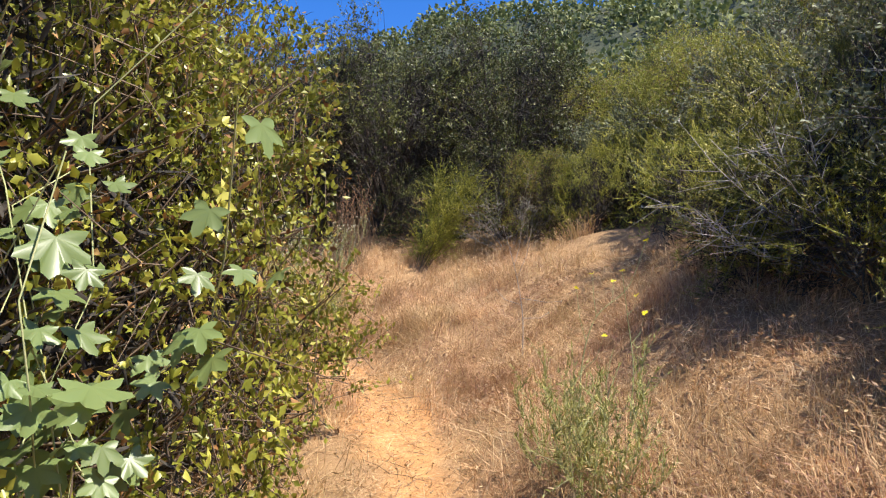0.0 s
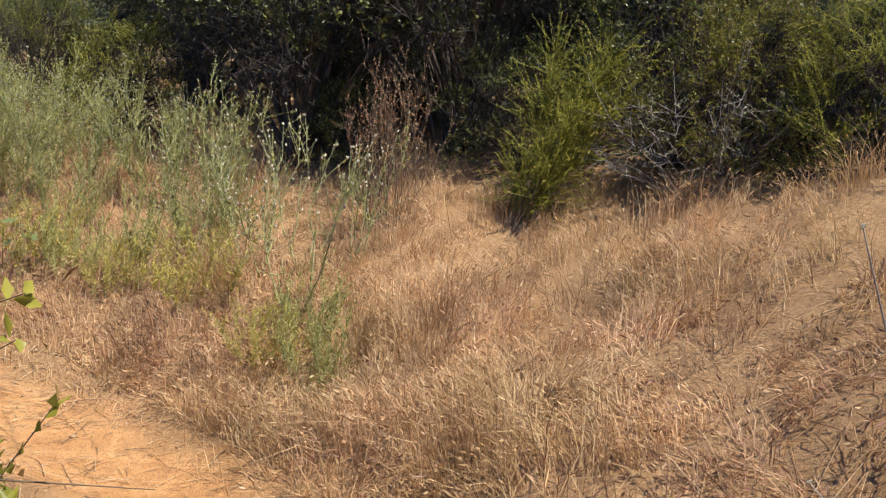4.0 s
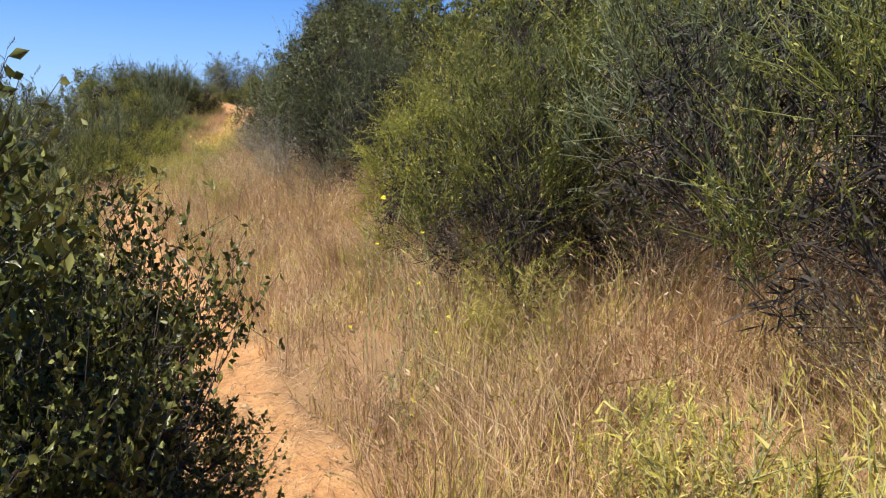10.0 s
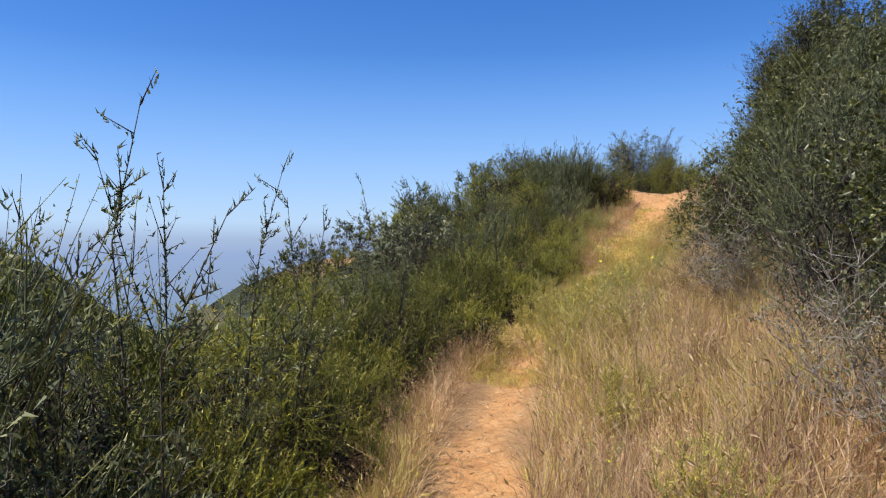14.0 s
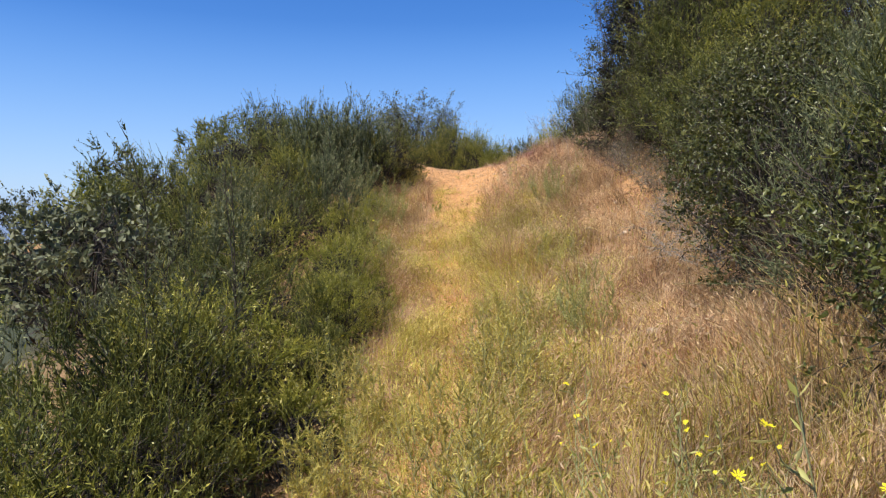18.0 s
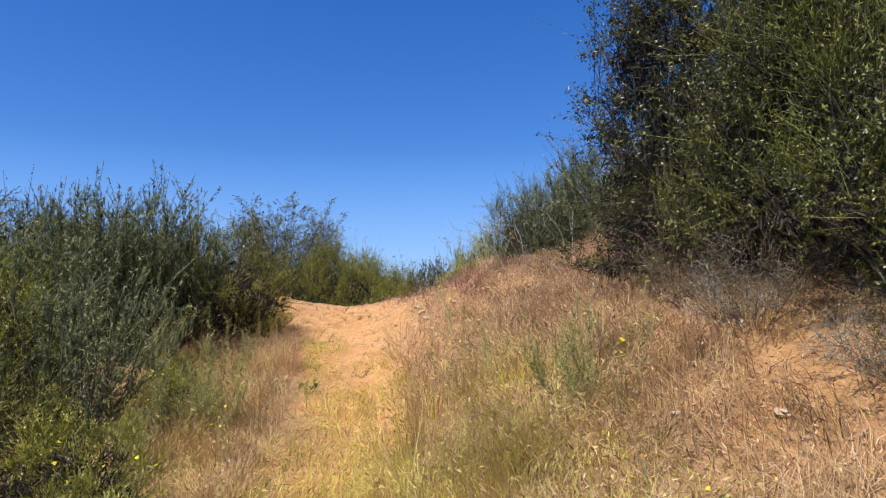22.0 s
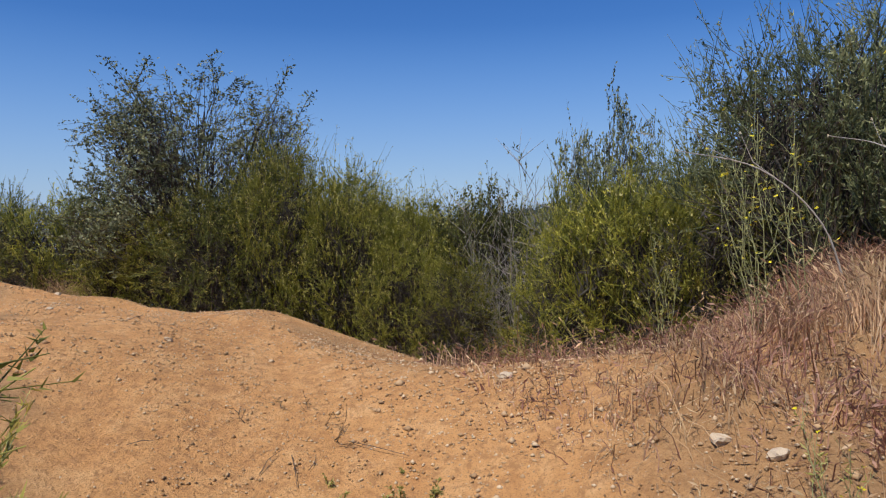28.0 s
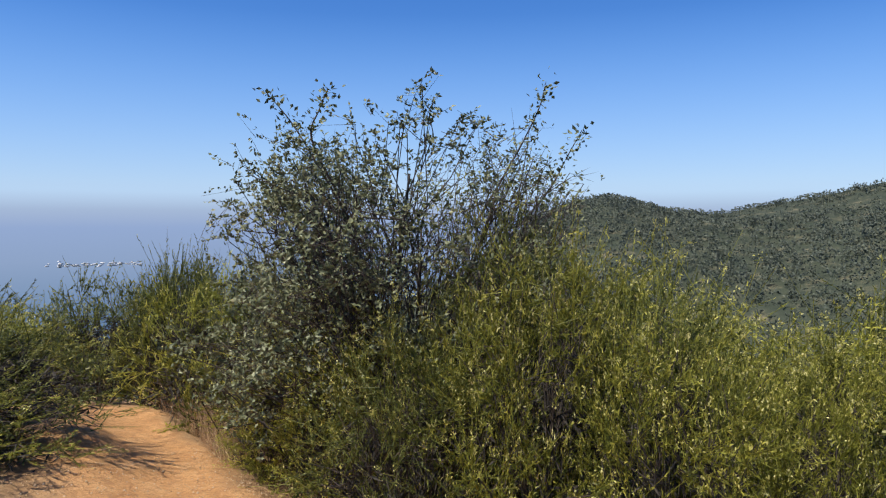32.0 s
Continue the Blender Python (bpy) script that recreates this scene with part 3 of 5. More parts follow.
    turn = unit(aim[pick] * (0.6 if not wide else 0.25) + rng.normal(size=(m, 3)) * 0.5 + np.array([0, 0, 0.12]))
    # random tone by tuft, plus painted shade from bright tip to dark foot
    leaf_tone = 0.55 * vigour[home[pick]] + 0.5 * w * w
    co, tris = blades(p, turn, size[0] * rng.uniform(0.6, 1.3, m), size[1] * rng.uniform(0.7, 1.3, m), rng, wide)
    leaf_tone = np.repeat(leaf_tone, 4 if wide else 3)
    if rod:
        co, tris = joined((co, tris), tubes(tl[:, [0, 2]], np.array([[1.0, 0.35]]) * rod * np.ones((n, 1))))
        leaf_tone = np.concatenate([leaf_tone, np.stack([vigour[home] * 0.3] * 3 + [0.3 + 0.5 * vigour[home]] * 3, 1).ravel()])
    tagged(part("trunk", mesh_of("trunk", *joined(*pieces), bark), top), kind="stuff")
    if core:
        # dark dead twigs in the thick of the bush, added to deepen its shade
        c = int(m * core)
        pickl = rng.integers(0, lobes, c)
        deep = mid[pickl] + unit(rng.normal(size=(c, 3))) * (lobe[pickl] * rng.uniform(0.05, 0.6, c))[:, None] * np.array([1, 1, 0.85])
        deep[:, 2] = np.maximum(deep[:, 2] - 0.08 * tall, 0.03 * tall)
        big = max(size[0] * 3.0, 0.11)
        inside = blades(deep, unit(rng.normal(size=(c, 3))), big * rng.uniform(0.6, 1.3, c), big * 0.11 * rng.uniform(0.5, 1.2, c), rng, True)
        tagged(part("dead_core", mesh_of("dead_core", *inside, SHADE_TWIGS), top, "dark dead wood that deepens the shade inside the bush"), kind="stuff")
    tagged(part("crown", mesh_of("crown", co, tris, leaf, tip_tone=leaf_tone), top), kind="stuff")
    if dry:
        q = p[rng.integers(0, m, dry)] + rng.normal(size=(dry, 3)) * 0.02
        co, tris = blades(q, unit(rng.normal(size=q.shape) - [0, 0, 0.4]), size[0] * rng.uniform(0.7, 1.3, dry), size[1] * rng.uniform(0.6, 1.1, dry), rng, True)
        tagged(part("dry_foliage", mesh_of("dry_foliage", co, tris, DEAD_LEAF), top, "withered red-brown leaves"), kind="stuff")
    if tips:
        q = np.repeat(ends[rng.uniform(0, 1, n) < tips], 7, 0)
        q = q + rng.normal(size=q.shape) * 0.012
        co, tris = blades(q, unit(rng.normal(size=q.shape) + [0, 0, 0.5]), np.full(len(q), 0.019), np.full(len(q), 0.009), rng, True)
        tagged(part("blossom", mesh_of("blossom", co, tris, BLOOM), top, "faded cream-yellow blossom"), kind="stuff")
    return tagged(top, label, category, group)


PLACED = []


def plant(proto, x, y, scale=1.0, turn=None, tilt=0.0, wide=1.0, sink=0.04, rng=random):
    """Stands the first of a kind at its place, and copies of it at the next places."""
    turn = rng.uniform(0, 360) if turn is None else turn
    m = pose(x, y, spot(x, y) - sink, tilt * math.cos(radians(turn * 3)), tilt * math.sin(radians(turn * 3)), turn)
    m = m @ Matrix.Diagonal((scale * wide, scale * wide, scale, 1))
    PLACED.append((x, y))
    if not proto.get("stands"):
        proto["stands"] = 1
        proto.matrix_basis = m
        return proto
    s = proto.scale
    made = copy_thing(proto, m @ Matrix.Diagonal((1 / s[0], 1 / s[1], 1 / s[2], 1)))
    return made


def grass(name, x, y, tall, lean, material, rng, label, width=0.0018, ears=0.35, flop=0.5):
    """Many thin bent blades as one stretch of grass."""
    n = len(x)
    z = height(x, y) - 0.02
    foot = np.stack([x, y, z], 1)
    az = 4 * np.pi * wave(x, y, 0.42, 52) + rng.normal(size=n) * 1.1
    tilt = np.radians(lean) * rng.uniform(0, 1, n) ** 0.8 * (0.5 + 1.0 * wave(x, y, 0.3, 53))
    way = np.stack([np.cos(az) * np.sin(tilt), np.sin(az) * np.sin(tilt), np.cos(tilt)], 1)
    flat = np.stack([np.cos(az + 0.5), np.sin(az + 0.5), az * 0], 1)
    h = tall * rng.uniform(0.35, 1.25, n) * (0.35 + 1.2 * wave(x, y, 0.5, 51))
    mid = foot + way * (h * 0.55)[:, None]
    tip = foot + way * h[:, None] + flat * (h * flop * rng.uniform(0, 0.8, n))[:, None]
    tip[:, 2] -= h * flop * rng.uniform(0, 0.35, n)
    side = np.stack([-np.sin(az), np.cos(az), az * 0], 1)
    side = unit(side + rng.normal(size=(n, 3)) * 0.5) * (width * rng.uniform(0.6, 1.4, n))[:, None]
    co = np.stack([foot - side, foot + side, mid - side * 0.8, mid + side * 0.8, tip], 1).reshape(-1, 3)
    i = np.arange(n)[:, None] * 5
    tris = np.concatenate([i + [0, 1, 3], i + [0, 3, 2], i + [2, 3, 4]])
    e = rng.uniform(0, 1, n) < ears
    if e.any():
        aim = unit(tip[e] - mid[e] + rng.normal(size=(e.sum(), 3)) * 0.02)
        ear = blades(tip[e] - aim * 0.02, aim, 0.03 * rng.uniform(0.6, 1.6, e.sum()), 0.0075 * rng.uniform(0.6, 1.4, e.sum()), rng, True)
        co, tris = joined((co, tris), ear)
    return tagged(new(name, mesh_of(name, co, tris, material)), label, "grass", kind="stuff")


def strip(rng, count, s0, s1, d0, d1, clump=0.35, seed=1, power=1.0):
    """Places in a band beside the trail, from s0 to s1 along it, d0 to d1 from its middle, in clumps."""
    s = rng.uniform(s0 * 8, s1 * 8, count * 4)
    d = d0 + (d1 - d0) * rng.uniform(0, 1, count * 4) ** power
    i = np.minimum(s.astype(int), len(LINE) - 2)
    p = LINE[i, :2] + (LINE[i + 1, :2] - LINE[i, :2]) * (s - i)[:, None]
    a = ALONG[i]
    x, y = p[:, 0] + a[:, 1] * d, p[:, 1] - a[:, 0] * d
    _, real = beside(x, y)
    lump = wave(x, y, clump, seed) * 0.65 + wave(x, y, clump * 3.1, seed + 3) * 0.35
    ok = (rng.uniform(0, 1, len(x)) < (lump * 1.8) ** 3.2) & ((d0 * d1 < 0) | (np.abs(real) > min(abs(d0), abs(d1)) * 0.8))
    return x[ok][:count], y[ok][:count]

# ---- plants: kinds ----
# fine-leaved upright bushes
chamise = [
    mound("shrub", 11, 0.62, 1.05, NEEDLE, BARK, "green fine-leaved upright bush beside the path", 15, 42, 13, (0.026, 0.0078), twig=0.2, lift=1.0, fuzz=0.38, rod=0.003),
    mound("shrub", 12, 0.64, 1.0, NEEDLE_BRIGHT, BARK, "bright yellow-green fine-leaved bush beside the path", 15, 42, 13, (0.026, 0.0078), twig=0.19, lift=0.6, fuzz=0.55, rod=0.003, tips=0.2),
    mound("shrub", 13, 0.7, 1.05, NEEDLE, BARK, "wide green fine-leaved bush on the slope", 16, 42, 13, (0.027, 0.0078), twig=0.19, lift=0.6, fuzz=0.5, rod=0.003),
    mound("shrub", 14, 0.6, 1.1, NEEDLE_GREY, BARK, "grey-green fine-leaved bush with upright twigs", 15, 42, 13, (0.026, 0.0078), twig=0.2, lift=0.9, fuzz=0.4, rod=0.003),
]
bright_low = mound("low_shrub", 15, 0.5, 0.7, NEEDLE_BRIGHT, BARK, "low bright green feathery bush at the sand's edge", 14, 32, 17, (0.026, 0.0085), twig=0.24, lift=0.45, fuzz=0.6, rod=0.003, tips=0.15)
hedge = [mound("shrub", 26, 0.85, 1.75, NEEDLE, BARK, "tall green fine-leaved bush on the low side", 20, 50, 14, (0.026, 0.0078), twig=0.15, lift=1.0, fuzz=0.4, rod=0.003, stray=0.2),
         mound("shrub", 27, 0.85, 1.7, NEEDLE_GREY, BARK, "tall grey-green fine-leaved bush on the low side", 20, 50, 14, (0.026, 0.0078), twig=0.15, lift=1.0, fuzz=0.4, rod=0.003, stray=0.2),
         mound("shrub", 29, 0.85, 1.7, NEEDLE_BRIGHT, BARK, "tall yellow-green fine-leaved bush above the path", 20, 50, 14, (0.026, 0.0078), twig=0.15, lift=0.6, fuzz=0.6, rod=0.003, stray=0.2, tips=0.12, low=0.05)]
spire = shrub("tall_shrub", 16, 1.4, 42, NEEDLE_GREY, BARK, "tall grey-green bush with feathery upright twigs", 28, 20, 20, (0.036, 0.010), lift=1.1, fuzz=0.42, twig=0.2, start=0.15, stick=0.004, rod=0.003)
crest_bush = [
    mound("shrub", 17, 0.95, 1.55, NEEDLE_BRIGHT, BARK, "dense yellow-green fine-leaved bush on the crest", 22, 62, 17, (0.028, 0.0085), twig=0.15, lift=0.35, fuzz=0.75, rod=0.003, group="thicket on the crest", stray=0.12, tips=0.4, low=0.05, core=0.1, spray=6),
    mound("shrub", 18, 0.95, 1.6, NEEDLE, BARK, "dense green fine-leaved bush on the crest", 22, 62, 17, (0.028, 0.0085), twig=0.15, lift=0.5, fuzz=0.65, rod=0.003, group="thicket on the crest", stray=0.12, tips=0.2, low=0.05, core=0.12, spray=6),
]
# broad-leaved bushes
broad = [
    mound("broadleaf_shrub", 21, 1.2, 2.3, BROAD, BARK_BROWN, "large sunlit green bush with small broad leaves", 28, 88, 17, (0.026, 0.015), True, 0.1, 0.1, 0.9, dry=4200, low=0.03, stray=0.03, spray=6),
    mound("broadleaf_shrub", 22, 0.8, 1.5, BROAD_DARK, BARK, "dark green bush with dense small leaves", 24, 52, 12, (0.03, 0.016), True, 0.12, 0.7, 0.6, low=0.1, stray=0.14),
    mound("broadleaf_shrub", 23, 1.25, 2.2, BROAD_DARK, BARK, "big dark evergreen bush on the slope", 22, 44, 12, (0.038, 0.021), True, 0.1, 0.4, 0.8, low=0.12),
    mound("broadleaf_shrub", 24, 1.15, 2.05, BROAD_GREY, BARK, "grey-green bush with small leathery leaves", 22, 44, 12, (0.036, 0.02), True, 0.1, 0.5, 0.8, low=0.14, stray=0.14),
]
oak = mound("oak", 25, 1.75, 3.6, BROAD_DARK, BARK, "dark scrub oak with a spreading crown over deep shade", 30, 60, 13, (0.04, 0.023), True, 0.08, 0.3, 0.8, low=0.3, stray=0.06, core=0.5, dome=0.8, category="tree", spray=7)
# grey, leafless or nearly so
twiggy = shrub("dead_shrub", 31, 1.0, 72, BROAD_GREY, BARK_PALE, "grey dead twiggy bush", 40, 16, 4, (0.025, 0.012), True, 0.24, 0.15, 0.2, 0.9, 0.1, 0.2, 0.4, category="dead bush", stick=0.0035, inner=0)
# the feathery conifer-like bush
feather = shrub("feathery_shrub", 41, 1.35, 9, NEEDLE_BRIGHT, BARK_BROWN, "yellow-green feathery conifer-like bush in the dry grass", 7, 130, 26, (0.02, 0.0065), False, 0.24, 0.1, 0.3, 0.75, 0.1, 0.1, rod=0.0022, stick=0.006)
# weeds
stalks = shrub("dry_stalks", 51, 0.95, 22, RED_STALK, BARK_BROWN, "clump of dead red-brown weed stalks", 20, 10, 6, (0.018, 0.009), True, 0.16, 0.3, 1.0, 0.4, 0.2, 0.16, category="weed", stick=0.003, group="weeds in the dry grass")
weed = shrub("green_weed", 52, 0.95, 38, WEED, GREEN_STALK, "tall grey-green weed with wiry stems and seed heads", 16, 16, 11, (0.032, 0.007), False, 0.26, 0.2, 0.9, 0.45, 0.15, 0.12, stick=0.0026, category="weed", tips=(SEED, 0.012), group="weeds in the dry grass")
weed_small = shrub("green_weed", 53, 0.55, 42, WEED, GREEN_STALK, "slender green weed in the dry grass", 16, 12, 12, (0.032, 0.0065), False, 0.3, 0.15, 0.9, 0.5, 0.15, 0.1, stick=0.0028, category="weed", group="weeds in the dry grass")
goldweed = shrub("yellow_weed", 54, 0.5, 50, LIME_GRASS, GREEN_STALK, "yellow-green wiry weed beside the path", 20, 12, 12, (0.035, 0.0065), False, 0.32, 0.12, 0.8, 0.5, 0.15, 0.14, stick=0.003, category="weed", group="weeds in the dry grass")


def bur_mesh(name, material, rng, size):
    """A small spiny ball."""
    bm = bmesh.new()
    bmesh.ops.create_icosphere(bm, subdivisions=2, radius=size)
    for i, v in enumerate(bm.verts):
        v.co *= rng.uniform(0.55, 1.15) if i % 2 else rng.uniform(0.5, 0.7)
        v.co.z *= 1.25
    me = bpy.data.meshes.new(name)
    bm.to_mesh(me)
    bm.free()
    me.materials.append(material)
    return me


def flower_mesh(name, material, rng, size, petals=9):
    """An open flower head: rounded petals round one middle."""
    co, tris = [(0.0, 0.0, 0.0)], []
    for i in range(petals):
        a, up = 2 * math.pi * i / petals, rng.uniform(0.1, 0.7)
        for da, r in ((-0.28, 0.7), (0.0, 1.0), (0.28, 0.7)):
            co.append((math.cos(a + da) * r * size, math.sin(a + da) * r * size, up * r * size))
        n = 1 + 3 * i
        tris += [(0, n, n + 1), (0, n + 1, n + 2)]
    return mesh_of(name, np.array(co), np.array(tris), material)


HEADS = {"flower": flower_mesh("flower", PETAL, np.random.default_rng(5), 0.013), "seed_head": bur_mesh("seed_head", SEED, np.random.default_rng(6), 0.0075)}


def stalk_weed(name, seed, tall, stems, heads, kind, label, spread_deg=20, sub=4, stout=1.0):
    """A wiry branching weed that carries single flowers or seed heads at its tips."""
    rng = np.random.default_rng(seed)
    lines, _ = branch_lines(rng, stems, tall, spread_deg, 7, 0.25, 0.05)
    n = stems * sub
    which = np.repeat(np.arange(stems), sub)
    at, way = along(lines, which, rng.uniform(0.4, 0.95, n))
    ends = at + unit(way + rng.normal(size=(n, 3)) * 0.45 + np.array([0, 0, 0.35])) * (tall * rng.uniform(0.12, 0.3, n))[:, None]
    tl = np.stack([at, (at + ends) / 2 + rng.normal(size=(n, 3)) * 0.01, ends], 1)
    top = new(name)
    top.empty_display_size = 0.2
    co, tris = joined(tubes(lines, np.linspace(1, 0.35, 7)[None] * np.full((stems, 1), 0.0034 * stout), 4), tubes(tl, np.array([[0.0018, 0.0014, 0.001]]) * stout * np.ones((n, 1))))
    tagged(part("stem", mesh_of("stem", co, tris, GREEN_STALK), top), kind="stuff")
    pick = rng.integers(0, n, n * 5)
    u = rng.uniform(0, 0.9, len(pick))
    p = tl[pick, 0] + (tl[pick, 2] - tl[pick, 0]) * u[:, None]
    low, lw = along(lines, rng.integers(0, stems, 40), rng.uniform(0.05, 0.6, 40))
    p = np.concatenate([p, low])
    aim = unit(rng.normal(size=(len(p), 3)) + np.array([0, 0, 0.4]))
    co, tris = blades(p, aim, 0.035 * rng.uniform(0.5, 1.5, len(p)), 0.008 * rng.uniform(0.6, 1.5, len(p)), rng, True)
    tagged(part("foliage", mesh_of("foliage", co, tris, WEED), top), kind="stuff")
    tips = np.concatenate([ends, lines[:, -1]])
    for q in tips[rng.permutation(len(tips))[:heads]]:
        h = part(kind, HEADS[kind], top)
        h.matrix_basis = pose(*q, rng.uniform(-40, 40), rng.uniform(-40, 40), rng.uniform(0, 360)) @ Matrix.Scale(0.6 + 0.4 * stout, 4)
    return tagged(top, label, "weed")


mustard = [stalk_weed("mustard_plant", 61, 0.75, 5, 10, "flower", "wild mustard with small yellow flowers"),
           stalk_weed("mustard_plant", 62, 1.15, 6, 14, "flower", "tall wild mustard with yellow flowers", 26)]
thistle = stalk_weed("thistle", 63, 1.15, 6, 40, "seed_head", "pale dry thistle with round seed heads", 26, 7, 1.4)
thistle_wide = stalk_weed("thistle", 64, 1.05, 4, 30, "seed_head", "grey-green forked thistle with round pale heads", 36, 8, 1.6)

# ---- plants: places ----
rnd = random.Random(4)


def row(protos, places, lo=0.9, hi=1.1, wide=1.0, tilt=6):
    for i, (x, y, s) in enumerate(places):
        proto = protos[i % len(protos)] if isinstance(protos, list) else protos
        plant(proto, x, y, s * rnd.uniform(lo, hi) if lo != hi else s, None, tilt, wide, rng=rnd)


# the sunlit bush on the left of the start, and the bushes on the bank facing it
row(broad[0], [(-1.85, 1.9, 1.45), (-1.8, 3.2, 1.5), (-1.95, 4.3, 1.45), (-2.9, 2.6, 1.5), (-1.95, 0.5, 1.35), (-3.3, 4.4, 1.5), (-3.4, 0.9, 1.5), (-2.9, 5.3, 0.85)], 1, 1, 0.82, 0)
row([chamise[1], broad[3], chamise[1]], [(2.35, 4.5, 1.0), (3.0, 3.5, 0.95), (2.7, 5.3, 1.2), (2.3, 6.2, 1.05), (3.4, 4.3, 1.1), (3.3, 6.5, 1.4), (2.65, 3.4, 0.85), (3.7, 2.4, 1.0), (2.8, 7.5, 1.1), (4.2, 5.4, 1.3), (4.6, 3.4, 1.1)])
row([hedge[2], hedge[0]], [(2.5, 2.7, 0.85), (2.85, 4.6, 0.85)], 0.95, 1.05, 0.72)
row([chamise[1], chamise[1]], [(2.05, 5.1, 0.72), (2.2, 2.7, 0.7), (2.3, 3.9, 0.9), (1.95, 4.6, 0.5)])
row([hedge[2], chamise[1], broad[3]], [(1.9, 9.0, 0.7), (2.5, 9.4, 1.3), (3.2, 7.9, 0.95), (3.5, 9.5, 1.6), (4.4, 7.2, 1.1), (4.6, 9.0, 1.2), (2.9, 10.6, 1.0), (5.4, 7.6, 1.8)])
leaning = plant(feather, -0.35, 9.35, 1.12, 0, 0, 0.95)
leaning.matrix_basis = leaning.matrix_basis @ pose(0, 0, 0, -8, 24, 0)
row(stalks, [(-1.15, 9.25, 1.15), (-1.35, 9.4, 1.1)], 1, 1, 0.75)
row(oak, [(-0.9, 11.05, 0.98), (-2.4, 10.85, 0.92), (0.9, 11.2, 0.95), (-3.9, 11.9, 0.9)], 1, 1, 1.0, 0)
row([broad[2], broad[1]], [(-1.6, 12.3, 0.9), (0.2, 12.6, 0.9), (-3.3, 12.6, 0.9), (1.6, 10.6, 0.8), (-0.3, 10.5, 0.6), (-1.9, 10.9, 0.6), (0.8, 10.1, 0.7)])
row([broad[3], broad[0], chamise[0]], [(-1.0, 13.0, 1.35), (1.6, 12.4, 1.2), (-2.8, 13.4, 1.1), (2.4, 9.9, 0.9), (1.2, 9.7, 0.6), (-5.0, 11.6, 0.9), (-1.9, 14.0, 1.2), (3.6, 8.9, 1.0), (0.3, 13.8, 1.2)])
row([broad[0], chamise[1], broad[3], chamise[1]], [(2.8, 11.6, 1.1), (4.8, 10.2, 1.2), (-3.2, 13.4, 1.2), (1.9, 14.2, 1.3), (4.4, 13.2, 1.3), (-0.9, 15.2, 1.4), (6.2, 8.0, 1.3), (6.0, 5.5, 1.3), (6.4, 11.6, 1.4), (-5.2, 13.0, 1.2)])
row(twiggy, [(2.45, 4.1, 1.15), (0.9, 9.6, 0.9)])
row(chamise[3], [(-6.4, 11.3, 1.2), (5.0, 6.4, 1.3), (-12.9, 7.4, 1.2)])
dark_twigs = shrub("dead_shrub", 32, 0.9, 60, BROAD_GREY, BARK_BROWN, "brown dead twiggy bush under the green ones", 44, 18, 3, (0.02, 0.01), True, 0.24, 0.15, 0.2, 0.9, 0.1, 0.2, 0.4, category="dead bush", stick=0.003, inner=0)
row(dark_twigs, [(-9.75, 8.25, 0.75), (-9.2, 8.5, 0.75), (-8.2, 8.75, 0.7), (-7.2, 9.2, 0.7), (-13.3, 5.2, 0.7), (-16.9, 3.0, 0.6), (-19.1, 2.6, 0.6), (-23.9, 1.35, 0.6), (-24.7, 1.2, 0.6), (-23.0, 1.75, 0.6), (-18.2, 2.8, 0.55)])
# tall weeds beyond the bend
row(weed, [(-2.6, 9.4, 1.0), (-3.1, 9.6, 1.1), (-3.7, 9.4, 1.0), (-4.0, 9.0, 0.85), (-4.7, 9.4, 0.95), (-5.1, 9.6, 0.95), (-4.2, 9.6, 1.0), (-2.3, 8.8, 0.7), (-3.4, 8.9, 0.7), (-4.5, 9.2, 0.95), (-4.9, 9.0, 0.9), (-5.4, 9.2, 0.9)])
row([thistle_wide, thistle], [(-1.42, 8.05, 1.0), (-1.85, 8.5, 0.95), (-2.15, 8.8, 0.9), (-2.5, 9.0, 0.95), (-1.75, 9.0, 1.0), (-1.3, 8.7, 0.8)])
row(weed_small, [(0.68, 3.1, 1.0), (0.58, 3.5, 0.85), (-4.9, 8.3, 0.8), (-5.4, 8.5, 0.9), (-4.3, 8.4, 0.8), (-6.0, 8.7, 0.8), (-5.0, 8.9, 0.9), (-6.6, 8.5, 0.8), (-3.7, 8.35, 0.7), (-1.15, 7.6, 0.7), (-1.3, 7.9, 0.8), (-2.6, 8.5, 0.9), (-3.0, 8.4, 0.8)])
row(weed, [(-4.4, 9.0, 0.75), (-4.1, 9.4, 0.9), (-4.9, 9.7, 0.9), (-5.6, 9.6, 0.8)])
row(goldweed, [(-2.0, 8.1, 0.8), (-2.6, 8.2, 0.7), (-3.3, 8.5, 0.8), (-4.1, 8.6, 0.8), (-1.5, 7.7, 0.7), (-5.5, 9.0, 0.9)])
row(mustard[1], [(-5.0, 8.3, 0.85), (-5.4, 8.6, 0.9), (-4.7, 8.45, 0.8), (-5.8, 8.75, 0.9), (-4.4, 8.6, 0.9), (-6.4, 8.6, 0.8)])
row(mustard, [ (-5.2, 8.7, 1.0), (-4.7, 8.75, 0.8), (-5.6, 8.4, 1.0), (-6.2, 8.35, 0.9), (-8.7, 6.95, 0.7), (-9.0, 6.75, 0.9), (-3.1, 8.0, 0.5)])
